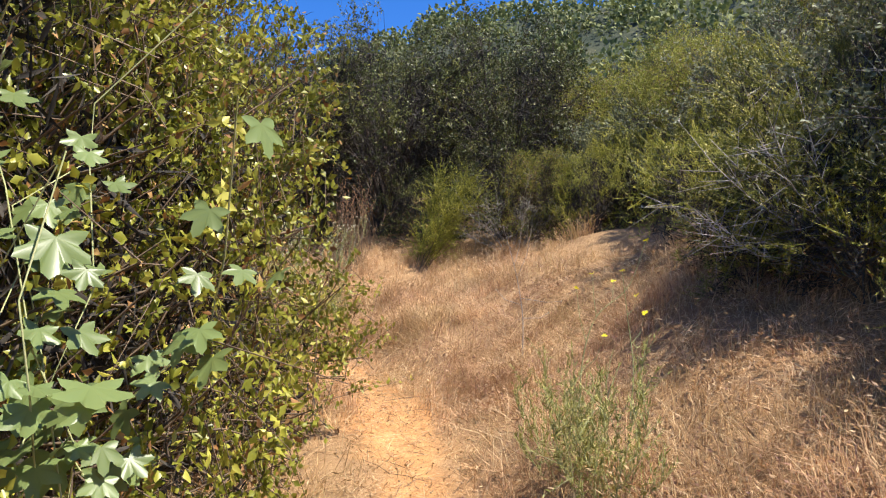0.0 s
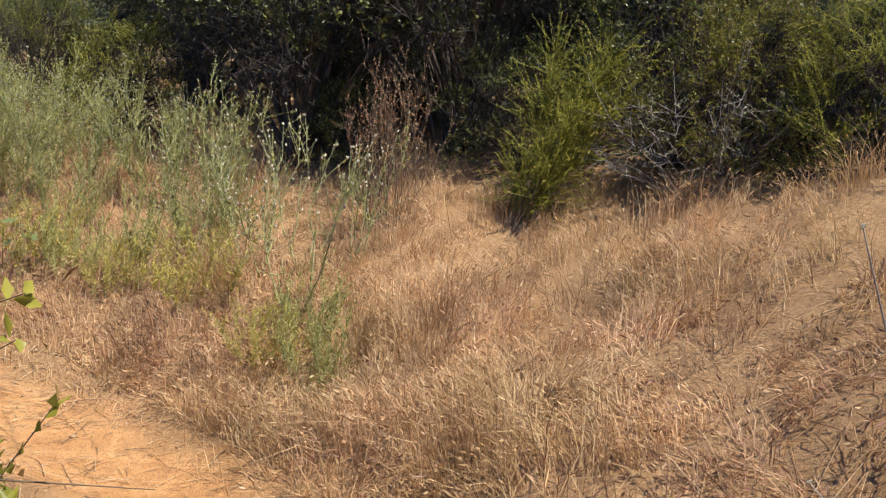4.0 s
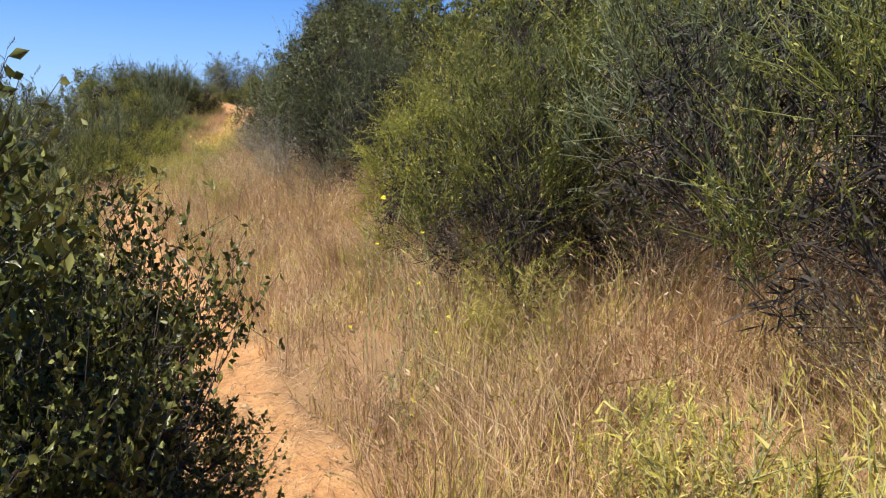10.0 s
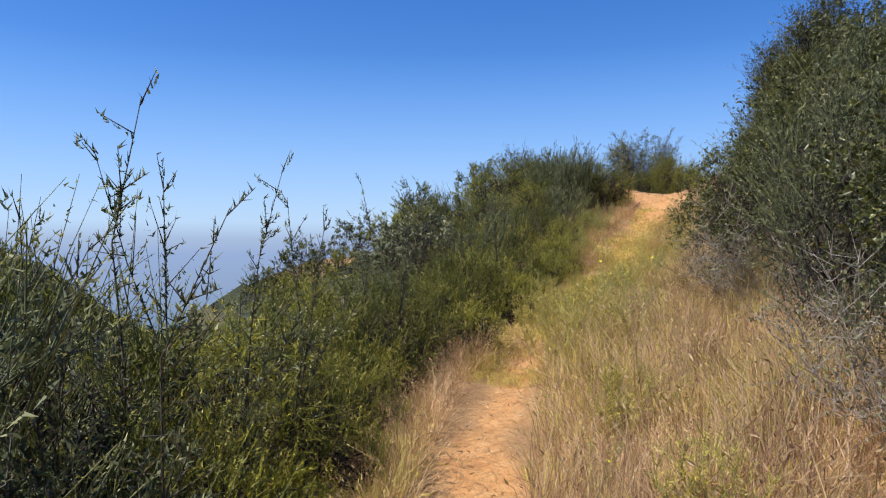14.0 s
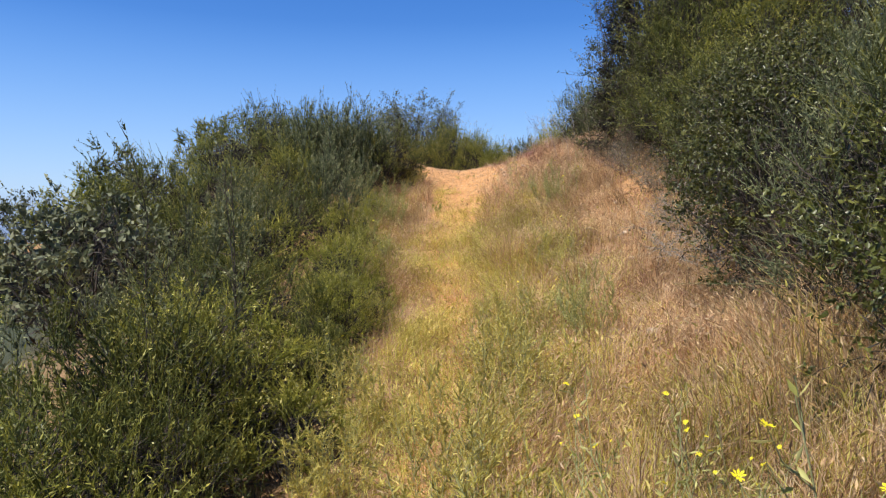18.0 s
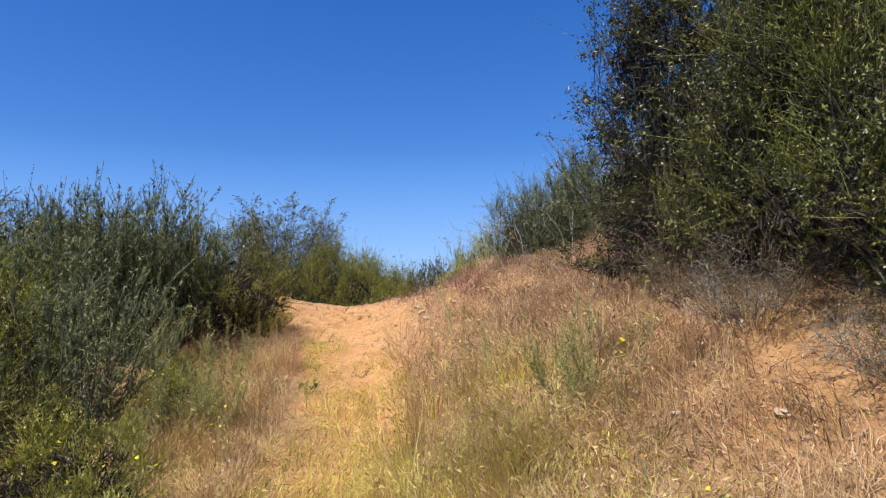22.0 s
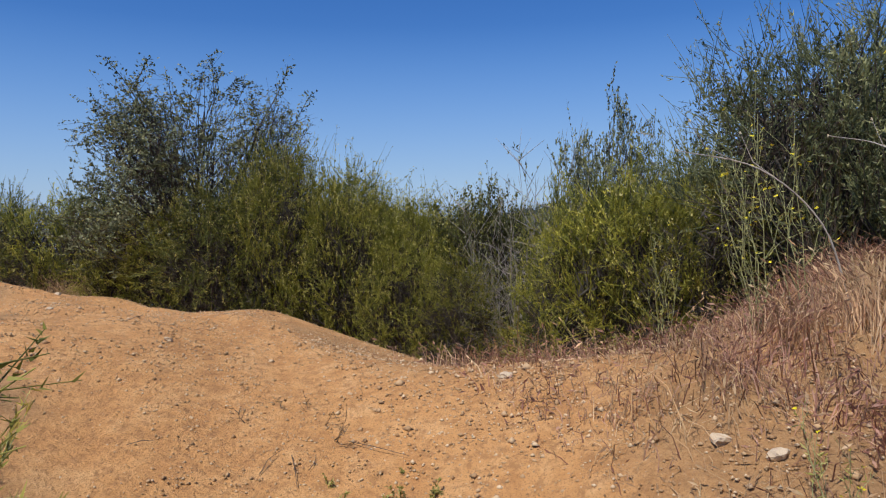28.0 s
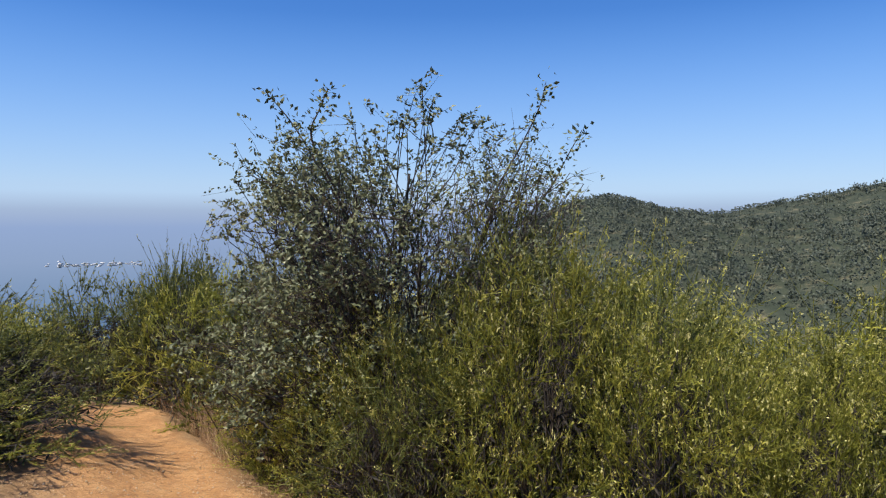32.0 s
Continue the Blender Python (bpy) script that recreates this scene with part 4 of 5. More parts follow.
# bushes above the grass on the long leg, and the dark bush on the low side
row([hedge[0], hedge[2], hedge[2], hedge[1]], [(-5.2, 11.0, 1.2), (-6.6, 10.7, 1.25), (-4.1, 10.6, 1.1), (-7.4, 9.7, 1.3), (-8.4, 8.9, 1.35), (-6.0, 12.0, 1.4), (-8.3, 10.4, 1.4), (-9.4, 8.5, 1.6), (-10.1, 7.5, 1.35), (-9.6, 9.6, 1.6), (-10.9, 8.3, 1.5), (-7.2, 11.6, 1.4)], 0.62, 0.72)
row(broad[1], [(-6.75, 6.2, 1.12), (-6.15, 6.05, 1.15), (-7.35, 5.75, 1.1), (-6.9, 5.3, 1.3), (-5.9, 5.3, 1.1), (-7.8, 5.0, 1.2), (-7.5, 6.1, 0.85), (-7.05, 6.4, 0.8), (-8.2, 5.5, 0.6), (-5.75, 6.6, 0.8), (-5.2, 6.3, 0.75), (-6.35, 6.6, 0.8), (-4.9, 5.9, 0.75), (-7.0, 6.5, 0.75), (-7.6, 6.2, 0.8), (-7.3, 6.35, 0.9)], 1, 1, 0.82)
row(twiggy, [(-6.1, 10.0, 0.9), (-12.0, 6.9, 1.0)])
row([hedge[2], hedge[0]], [(-10.9, 6.75, 0.7), (-11.6, 6.9, 0.8), (-12.4, 6.5, 0.8), (-9.9, 7.4, 0.75)])
# the high side on the way up
row([hedge[1], broad[2], hedge[0]], [(-13.4, 5.9, 0.85), (-14.6, 5.3, 0.95), (-15.7, 5.0, 1.05), (-16.3, 4.0, 1.0), (-17.6, 3.9, 1.0), (-18.3, 3.2, 0.85), (-19.4, 3.2, 0.9), (-20.3, 2.8, 0.8), (-21.5, 2.9, 0.9), (-22.5, 2.5, 0.85)])
row(broad[2], [(-24.5, 1.75, 0.75), (-23.5, 2.1, 0.7), (-22.6, 2.4, 0.7)], 1, 1, 0.85)
row([hedge[0], hedge[2]], [(-24.3, 2.2, 1.05), (-23.3, 2.6, 1.0), (-25.3, 1.6, 0.75)])
row([broad[2], hedge[1]], [(-17.6, 3.1, 0.7), (-15.6, 4.2, 0.85), (-19.6, 2.6, 0.65), (-14.4, 4.9, 0.8), (-20.9, 2.7, 0.7), (-18.6, 2.9, 0.75)])
row(twiggy, [(-24.0, 1.35, 0.45), (-23.2, 1.7, 0.45), (-22.0, 1.95, 0.5)])
row(twiggy, [(-14.3, 4.5, 0.9), (-15.4, 4.2, 0.8), (-17.0, 3.2, 0.8), (-20.9, 2.3, 0.75)])
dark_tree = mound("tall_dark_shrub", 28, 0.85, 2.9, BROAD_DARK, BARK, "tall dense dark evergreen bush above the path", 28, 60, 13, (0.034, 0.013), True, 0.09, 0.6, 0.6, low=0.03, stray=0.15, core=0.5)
row(dark_tree, [(-25.75, 1.35, 1.0), (-25.1, 2.2, 1.1), (-24.6, 1.9, 0.8)], 1, 1, 1.0, 0)
row([hedge[1], broad[2]], [(-26.9, 1.6, 0.75), (-25.0, 2.9, 1.2), (-24.0, 3.4, 1.2)])
row([hedge[0], spire], [(-23.7, 2.0, 0.92), (-27.3, 1.9, 0.75), (-22.9, 2.2, 0.9), (-28.6, 2.0, 0.8)])
# the low side on the way up
row([chamise[0], chamise[1], chamise[2]], [(-8.6, 4.3, 1.2), (-9.4, 4.4, 1.0), (-13.9, 1.0, 1.15), (-14.9, 0.55, 0.95), (-15.9, 0.15, 0.9), (-16.9, -0.25, 1.0), (-17.9, -0.6, 1.0), (-18.9, -0.85, 1.05), (-19.9, -1.1, 1.0), (-21.0, -2.2, 1.0), (-22.2, -2.8, 1.05), (-23.4, -3.0, 1.0)])
row(spire, [(-12.6, 0.7, 0.8), (-11.6, 1.6, 1.0), (-10.6, 2.3, 1.05), (-12.2, 1.5, 0.9),  (-24.6, -3.0, 0.95), (-26.1, -3.6, 1.0), (-18.0, -1.9, 0.85), (-21.5, -2.8, 0.9), (-15.2, -0.9, 0.8), (-20.0, -2.2, 0.85), (-23.2, -3.4, 0.9)])
row([chamise[2], chamise[0]], [(-26.9, -3.05, 1.05), (-27.2, -3.7, 1.0), (-26.7, -4.2, 1.3), (-25.2, -4.0, 1.0), (-28.0, -5.0, 1.0), (-24.0, -4.4, 1.2), (-25.6, -5.0, 1.3), (-22.6, -3.9, 1.2), (-27.0, -5.6, 1.2), (-28.6, -6.3, 1.1), (-23.6, -5.6, 1.3), (-25.8, -6.7, 1.3)])
row(spire, [(-26.45, -3.65, 1.0), (-26.6, -3.2, 0.98), (-26.0, -3.9, 0.9)])
row(goldweed, [(-27.35, -2.75, 0.9), (-27.1, -2.65, 0.8), (-27.7, -3.1, 0.9)])
row(bright_low, [(-27.3, -2.95, 0.75), (-27.6, -3.9, 0.5), (-25.6, -2.75, 0.5), (-24.9, -2.4, 0.55), (-13.0, 2.0, 0.7), (-16.3, 0.75, 0.7), (-18.2, 0.05, 0.75)])
row([hedge[0], hedge[2], hedge[1]], [(-9.1, 3.9, 0.85), (-10.0, 3.3, 0.95), (-10.95, 2.75, 1.05), (-11.9, 2.1, 0.95), (-12.9, 1.45, 0.85), (-11.2, 1.9, 1.05), (-10.2, 2.4, 1.0), (-14.3, 0.4, 0.75), (-17.2, -1.0, 0.7), (-20.4, -2.3, 0.7), (-24.6, -3.6, 0.75)])
hem = random.Random(21)
for i in range(10 * 8 + 2, 140, 2):
    late = i > 14.6 * 8
    off = -hem.uniform(0.85, 1.2)
    plant(hem.choice((chamise[0], chamise[1], chamise[1], chamise[1], chamise[2])), LINE[i, 0] + ALONG[i, 1] * off, LINE[i, 1] - ALONG[i, 0] * off, hem.uniform(0.75, 1.1) * (0.72 if late else 0.95), None, 6, 0.82, rng=hem)
for i in range(15 * 8, 138, 3):
    off = -hem.uniform(0.62, 0.9)
    plant(hem.choice((chamise[1], chamise[0], bright_low)), LINE[i, 0] + ALONG[i, 1] * off, LINE[i, 1] - ALONG[i, 0] * off, hem.uniform(0.42, 0.62), None, 6, 0.9, rng=hem)
# the crest: a leathery-leaved tree over a thicket, and the thicket beside the saddle
tree = mound("tree", 71, 1.3, 2.75, BROAD_GREY, BARK, "small grey-green leathery-leaved tree on the sandy crest", 34, 100, 14, (0.029, 0.016), True, 0.065, 0.25, 0.9, low=0.3, stray=0.0, category="tree", group="thicket on the crest", thin=0.75, dome=0.6, core=0.06)


def rise(proto, tall, x, y, top, across, turn=None):
    """Stands a plant so that its crown ends at a given height."""
    s = (top - spot(x, y) + 0.04) / tall
    return plant(proto, x, y, s, turn, 0, across / s, rng=rnd)


rise(tree, 2.75, -34.15, -5.1, 8.3, 1.15, 150)
for kind, x, y, top, across in ((0, -32.5, -3.95, 7.5, 0.62), (1, -33.1, -4.35, 7.55, 0.7), (0, -32.35, -3.3, 7.15, 0.6), (1, -33.2, -3.5, 7.25, 0.8), (0, -32.75, -2.75, 6.95, 0.5), (0, -33.6, -2.8, 7.0, 0.8), (1, -32.45, -4.6, 7.0, 0.62), (0, -33.2, -5.3, 7.05, 0.7), (0, -34.6, -3.9, 7.3, 1.2), (0, -34.7, -2.6, 6.9, 1.2), (1, -35.4, -1.9, 6.9, 1.2), (0, -33.9, -6.2, 7.0, 0.8), (0, -32.0, -2.75, 6.5, 0.45)):
    rise(crest_bush[kind], 1.6, x - 0.35, y + 0.24, top, across * 1.1)
rise(broad[1], 1.5, -33.3, -1.85, 6.95, 0.8)
for x, y, top, across in ((-31.75, -2.15, 6.35, 0.85), (-31.4, -1.3, 6.65, 1.0), (-31.0, -0.7, 6.75, 1.0), (-33.45, -6.1, 6.45, 0.6), (-33.6, -1.3, 6.7, 1.2), (-34.4, -2.2, 6.6, 1.4)):
    rise(hedge[2], 1.7, x - 0.2, y + 0.14, top, across * 0.6)
rise(broad[3], 2.05, -33.6, -0.6, 7.9, 0.62)
rise(chamise[1], 1.0, -31.3, -0.75, 6.85, 1.0)
rise(chamise[1], 1.0, -30.75, -0.35, 6.8, 0.9)
rise(chamise[0], 1.05, -31.9, -0.9, 6.95, 1.0)
rise(twiggy, 1.0, -33.2, -0.75, 7.3, 1.3)
rise(twiggy, 1.0, -32.5, -1.5, 6.8, 0.9)
row([hedge[0], broad[1], spire, hedge[1]], [(-34.9, -0.8, 1.1), (-35.2, -2.0, 0.9), (-29.6, 0.3, 0.85), (-30.3, 0.15, 0.95), (-32.3, -0.1, 1.1), (-31.1, 0.5, 1.15), (-29.2, 0.9, 0.9), (-33.3, 0.6, 1.2), (-31.8, 1.6, 1.1), (-30.2, 2.2, 1.0), (-28.6, 1.4, 0.75), (-29.9, 1.1, 0.95), (-27.6, 1.7, 0.7)])
row(twiggy, [(-33.6, -1.5, 1.1), (-34.0, -1.1, 1.2)])
row(mustard[1], [(-28.75, -0.7, 0.5), (-29.0, -0.45, 0.65), (-28.6, -0.3, 0.7), (-29.4, -0.9, 0.5), (-29.3, -0.5, 0.75)])
row(mustard[0], [(-20.3, 0.95, 0.8), (-22.3, 0.7, 0.8), (-24.6, -0.1, 0.7), (-17.2, 1.75, 0.9), (-16.6, 2.3, 1.2), (-27.7, -0.9, 0.5)])
row([chamise[0], chamise[1], chamise[2]], [(-31.5, -7.4, 0.8), (-31.9, -8.2, 0.9), (-36.4, -8.7, 1.1), (-36.9, -6.6, 1.2), (-36.6, -10.0, 1.1), (-37.4, -8.0, 1.2), (-32.9, -8.3, 0.95), (-33.3, -9.6, 0.95), (-36.0, -11.5, 1.1), (-33.0, -11.0, 1.0), (-31.4, -8.6, 0.9), (-30.0, -7.2, 0.9), (-37.9, -9.6, 1.2), (-38.6, -11.2, 1.2), (-37.5, -12.6, 1.2)])
for k, (x, y, top) in enumerate([(-34.5, -6.6, 7.1), (-34.9, -7.4, 7.1), (-35.3, -8.3, 7.1), (-32.45, -7.35, 6.9), (-32.9, -8.2, 7.0), (-33.6, -9.4, 7.0), (-36.0, -9.0, 7.1), (-35.6, -6.8, 7.1), (-36.2, -7.8, 7.2), (-36.9, -9.8, 7.0), (-32.0, -7.0, 6.6), (-35.4, -9.6, 6.9)]):
    rise(chamise[k % 3], 1.05, x, y, top, 1.15 + 0.3 * (k % 2))
row(goldweed, [(-16.2, 1.75, 1.0), (-17.0, 1.4, 1.0), (-17.6, 1.15, 1.0), (-18.3, 0.95, 0.9), (-18.8, 1.1, 0.9), (-19.4, 0.9, 0.9), (-17.9, 0.45, 0.8), (-18.7, 0.15, 0.8), (-20.2, 0.75, 0.8), (-20.6, -0.45, 0.7), (-16.5, 2.1, 0.9), (-14.6, 3.1, 0.8), (-13.4, 4.0, 0.8), (-9.3, 7.4, 0.9), (-7.3, 8.1, 1.1), (-7.9, 7.95, 1.0), (-6.9, 8.35, 1.0), (-22.0, 0.75, 0.7)])

# scrub that fills the slopes behind
fill = random.Random(9)
lean_kinds = [mound("shrub", 81, 0.9, 1.45, NEEDLE, BARK, "green bush on the hillside", 14, 22, 9, (0.07, 0.022), twig=0.16, lift=0.7, fuzz=0.55, rod=0.006),
              mound("shrub", 82, 0.95, 1.5, BROAD_GREY, BARK, "grey-green bush on the hillside", 14, 20, 7, (0.07, 0.038), True, 0.12, 0.4, 0.8),
              mound("shrub", 83, 0.9, 1.35, NEEDLE_BRIGHT, BARK, "yellow-green bush on the hillside", 14, 22, 9, (0.066, 0.021), twig=0.16, lift=0.6, fuzz=0.55, rod=0.006)]
spots = np.array(PLACED)
tries = 0
filled = 0
while filled < 200 and tries < 6000:
    tries += 1
    i = fill.randrange(16, 23 * 8)
    side = fill.choice((-1, 1))
    off = side * fill.uniform(2.2 if side < 0 else 4.6, 12.0 if side < 0 else 15.0)
    x, y = LINE[i, 0] + ALONG[i, 1] * off, LINE[i, 1] - ALONG[i, 0] * off
    _, dd = beside([x], [y])
    if abs(dd[0]) < (2.0 if side < 0 else 4.3) or np.hypot(*(spots - (x, y)).T).min() < (1.0 if side < 0 else 1.25) or (x > -3 and side < 0 and off > -2.6):
        continue
    kinds = lean_kinds if abs(dd[0]) > 3.0 else [chamise[0], chamise[2], chamise[1]]
    plant(kinds[fill.choice((0, 0, 1, 2))], x, y, fill.uniform(0.7, 1.25) * (1.3 if side > 0 else 0.95), None, 5, rng=fill)
    spots = np.vstack([spots, (x, y)])
    filled += 1

# ---- grass ----
rg = np.random.default_rng(3)
MEADOWS = [  # count, from, to, near, far, lumps, tall, lean, kind, label, flop
    (5000, 2.0, 5.2, -0.4, 0.35, 0.4, 0.07, 70, STRAW, "short trampled grass on the path", 0.9),
    (30000, 2.0, 6.6, 0.2, 2.8, 0.45, 0.22, 60, STRAW, "matted tan dry grass on the bank", 0.9),
    (9000, 4.8, 7.6, 0.4, 1.4, 0.5, 0.22, 50, STRAW, "matted dry grass by the bend", 0.8),
    (12000, 13.0, 19.0, -0.35, 0.5, 0.4, 0.14, 55, LIME_GRASS, "short yellow-green grass on the path", 0.6),
    (12000, 2.0, 5.5, -0.25, -1.5, 0.4, 0.22, 50, STRAW, "dry tan grass under the bush", 0.8),
    (26000, 5.0, 9.2, 0.42, 3.6, 0.45, 0.3, 45, STRAW, "tan dry grass beyond the bend", 0.7),
    (8000, 5.0, 9.2, 0.42, 3.0, 0.6, 0.26, 50, RUST, "rosy-brown dry grass beyond the bend", 0.7),
    (17000, 9.0, 14.0, 0.3, 2.4, 0.3, 0.5, 36, RUST, "tall rosy-brown dry grass along the path", 0.6),
    (17000, 8.0, 15.0, 0.3, 2.4, 0.35, 0.4, 38, STRAW, "tall straw-coloured grass along the path", 0.6),
    (13000, 8.6, 14.5, 0.3, 2.0, 0.4, 0.38, 40, LIME_GRASS, "yellow-green grass among the dry stalks", 0.5),
    (24000, 13.0, 17.8, -0.5, 1.5, 0.35, 0.18, 50, LIME_GRASS, "yellow-green grass grown over the path", 0.6),
    (11000, 13.5, 18.4, 0.45, 2.0, 0.4, 0.3, 48, RUST, "rosy-brown dry grass on the bank", 0.8),
    (13000, 14.0, 18.8, 0.45, 2.0, 0.4, 0.3, 45, STRAW, "straw-coloured grass on the bank", 0.7),
]
MEADOWS += [
    (9000, 2.4, 4.8, 0.7, 2.2, 0.4, 0.2, 60, STRAW, "dry grass in the shade of the bank", 0.8),
    (14000, 18.0, 19.6, 1.5, 3.8, 0.3, 0.2, 45, RUST, "tufts of rosy-brown grass on the sandy bank", 0.6),
    (9000, 9.6, 13.6, -0.3, -0.85, 0.4, 0.3, 45, STRAW, "straw-coloured grass between the path and the low bushes", 0.6),
    (12000, 16.2, 19.2, -0.4, -1.7, 0.4, 0.3, 45, STRAW, "straw-coloured grass at the foot of the low bushes", 0.6),
    (5000, 15.5, 19.2, -0.45, -1.7, 0.5, 0.26, 45, RUST, "rosy dry grass at the foot of the low bushes", 0.6),
    (5500, 14.6, 18.2, 0.35, 1.3, 0.5, 0.22, 45, LIME_GRASS, "tall yellow-green grass closing in on the path", 0.5),
    (9000, 14.0, 18.0, 1.1, 3.0, 0.35, 0.2, 58, STRAW, "bent straw-coloured grass on the stony bank", 0.8),
    (4000, 14.2, 18.6, 1.4, 3.2, 0.3, 0.2, 60, RUST, "sparse bent grass on the stony bank", 0.9),
    (1800, 14.2, 18.6, 1.4, 3.0, 0.3, 0.26, 60, LIME_GRASS, "thin yellow-green grass on the stony bank", 0.8),
    (5000, 13.9, 17.4, 0.35, 1.1, 0.35, 0.22, 45, LIME_GRASS, "taller yellow-green grass closing the path", 0.5),
    (700, 15.2, 17.3, 0.35, 1.1, 0.35, 0.4, 36, LIME_GRASS, "tall yellow-green grass below the sandy crest", 0.5),
    (17000, 18.0, 19.9, 1.3, 3.4, 0.3, 0.15, 60, BROME, "matted red-brown brome grass on the bank", 0.8),
    (2600, 18.6, 20.5, 0.75, 2.4, 0.22, 0.14, 55, BROME, "tufts of red-brown brome on the stony bank", 0.8),
    (3500, 2.6, 5.6, 0.5, 2.4, 0.3, 0.2, 65, BROME, "red-brown matted grass in the hollows of the bank", 0.9),
    (3000, 5.4, 7.4, 0.5, 1.6, 0.3, 0.2, 60, BROME, "red-brown matted grass by the bend", 0.9),
    (3500, 15.0, 18.2, 0.8, 2.2, 0.3, 0.22, 55, BROME, "red-brown dry grass on the bank", 0.8),
    (3500, 9.4, 12.4, -0.32, -0.9, 0.3, 0.32, 40, LIME_GRASS, "golden grass between the path and the low bushes", 0.6),
    (3500, 16.4, 18.6, -0.5, -1.5, 0.3, 0.3, 45, LIME_GRASS, "golden grass at the foot of the low bushes", 0.6),
    (1500, 8.0, 14.0, -0.35, 0.35, 0.3, 0.1, 65, STRAW, "thin dry grass at the path's edges", 0.9),
    (9000, 7.0, 10.5, 1.6, 4.0, 0.5, 0.32, 48, STRAW, "tan grass under the bushes", 0.7),
    (6000, 13.0, 18.0, -0.35, 0.5, 0.45, 0.16, 55, STRAW, "short straw-coloured grass on the path", 0.6),
    (9000, 18.0, 20.2, 0.8, 3.4, 0.22, 0.11, 50, RUST, "sparse rosy grass on the stony bank", 0.8),
    (900, 18.0, 20.4, 1.0, 3.0, 0.6, 0.24, 45, STRAW, "sparse straw-coloured grass on the stony bank", 0.7),
    (12000, 6.0, 18.5, -0.42, -1.2, 0.35, 0.26, 45, STRAW, "dry grass at the low edge of the path", 0.6),
    (4500, 22.0, 23.0, 0.45, 1.5, 0.4, 0.3, 40, RUST, "rosy dry grass beside the trail on the crest", 0.6),
    (1800, 20.6, 22.2, -1.6, -2.6, 0.5, 0.24, 40, STRAW, "dry grass at the far edge of the sand", 0.6),
]
for i, (count, s0, s1, d0, d1, lumps, tall, lean, kind, label, flop) in enumerate(MEADOWS):
    x, y = strip(rg, count, s0, s1, d0, d1, lumps, 31 + i)
    grass("yellow_green_grass" if kind == LIME_GRASS else "dry_grass", x, y, tall, lean, kind, rg, label, flop=flop, ears=0.45)

# ---- far slopes and distance ----
def scrub_clumps(name, count, r0, r1, b0, b1, size, label, seed, material, leaves=12, leaf=0.9):
    """Rounded bushes on far slopes, too many to count."""
    rng = np.random.default_rng(seed)
    b, r = np.radians(rng.uniform(b0, b1, count)), np.sqrt(rng.uniform(r0 * r0, r1 * r1, count))
    x, y = -15 - np.sin(b) * r, 2 + np.cos(b) * r
    _, dd = beside(x, y)
    ok = np.abs(dd) > 15
    x, y = x[ok], y[ok]
    z = height(x, y)
    s = size * rng.uniform(0.5, 1.5, len(x))
    n = len(x) * leaves
    way = unit(rng.normal(size=(n, 3)) + np.array([0, 0, 0.35]))
    rs = np.repeat(s, leaves)
    at = np.repeat(np.stack([x, y, z + s * 0.35], 1), leaves, 0) + way * (rs * rng.uniform(0.35, 0.85, n))[:, None] * np.array([1, 1, 0.8])
    co, tris = blades(at, unit(way + rng.normal(size=(n, 3)) * 0.7), rs * leaf, rs * leaf * 0.8, rng, True)
    return tagged(new(name, mesh_of(name, co, tris, material)), label, "scrub", kind="stuff")


# greyer and paler than the hill scrub: distance haze mixed into the leaf colour
SCRUB_HAZED = leafy("hazed_scrub", (0.055, 0.068, 0.05), (0.09, 0.104, 0.075), (0.155, 0.165, 0.12), 0.15, 0.8)
SCRUB_NEAR = leafy("hill_scrub", (0.07, 0.09, 0.028), (0.14, 0.16, 0.05), (0.3, 0.3, 0.11), 0.2, 0.7)
scrub_clumps("hillside_scrub", 1500, 30, 95, -50, 40, 1.6, "dense green scrub on the hill above", 1, SCRUB_NEAR, 55, 0.24)
scrub_clumps("hillside_scrub", 12000, 150, 380, 52, 108, 1.45, "dark green scrub on the slopes across the valley", 2, SCRUB_HAZED, 14, 0.46)
scrub_clumps("hillside_scrub", 2600, 48, 160, 60, 112, 0.9, "green scrub on the slope below the crest", 5, SCRUB_NEAR, 16, 0.5)
scrub_clumps("hillside_scrub", 6000, 200, 330, 143, 185, 1.3, "dark green scrub on the far hill", 3, SCRUB_HAZED, 16, 0.45)

scrub_clumps("hillside_scrub", 2200, 45, 200, 125, 185, 1.3, "green scrub falling away below the path", 4, SCRUB_HAZED)


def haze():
    """A glowing colour gradient for the hazy plain, the fog bank over it and the pale low sky."""
    m, t, p, out = node_material("painted_haze")
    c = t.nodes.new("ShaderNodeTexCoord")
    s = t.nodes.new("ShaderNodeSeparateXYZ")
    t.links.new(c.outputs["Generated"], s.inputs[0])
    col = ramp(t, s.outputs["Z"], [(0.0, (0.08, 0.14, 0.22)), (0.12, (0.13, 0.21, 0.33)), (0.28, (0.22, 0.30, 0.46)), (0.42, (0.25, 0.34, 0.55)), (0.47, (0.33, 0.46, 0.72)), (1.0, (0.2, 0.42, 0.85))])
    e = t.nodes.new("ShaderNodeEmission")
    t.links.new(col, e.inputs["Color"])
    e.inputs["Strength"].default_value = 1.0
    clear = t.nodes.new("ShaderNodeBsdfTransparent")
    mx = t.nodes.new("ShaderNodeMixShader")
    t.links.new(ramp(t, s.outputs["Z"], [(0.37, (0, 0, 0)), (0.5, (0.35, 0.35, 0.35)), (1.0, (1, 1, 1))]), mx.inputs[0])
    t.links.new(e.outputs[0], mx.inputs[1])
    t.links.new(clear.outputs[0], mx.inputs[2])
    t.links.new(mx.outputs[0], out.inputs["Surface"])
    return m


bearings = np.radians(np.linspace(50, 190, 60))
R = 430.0
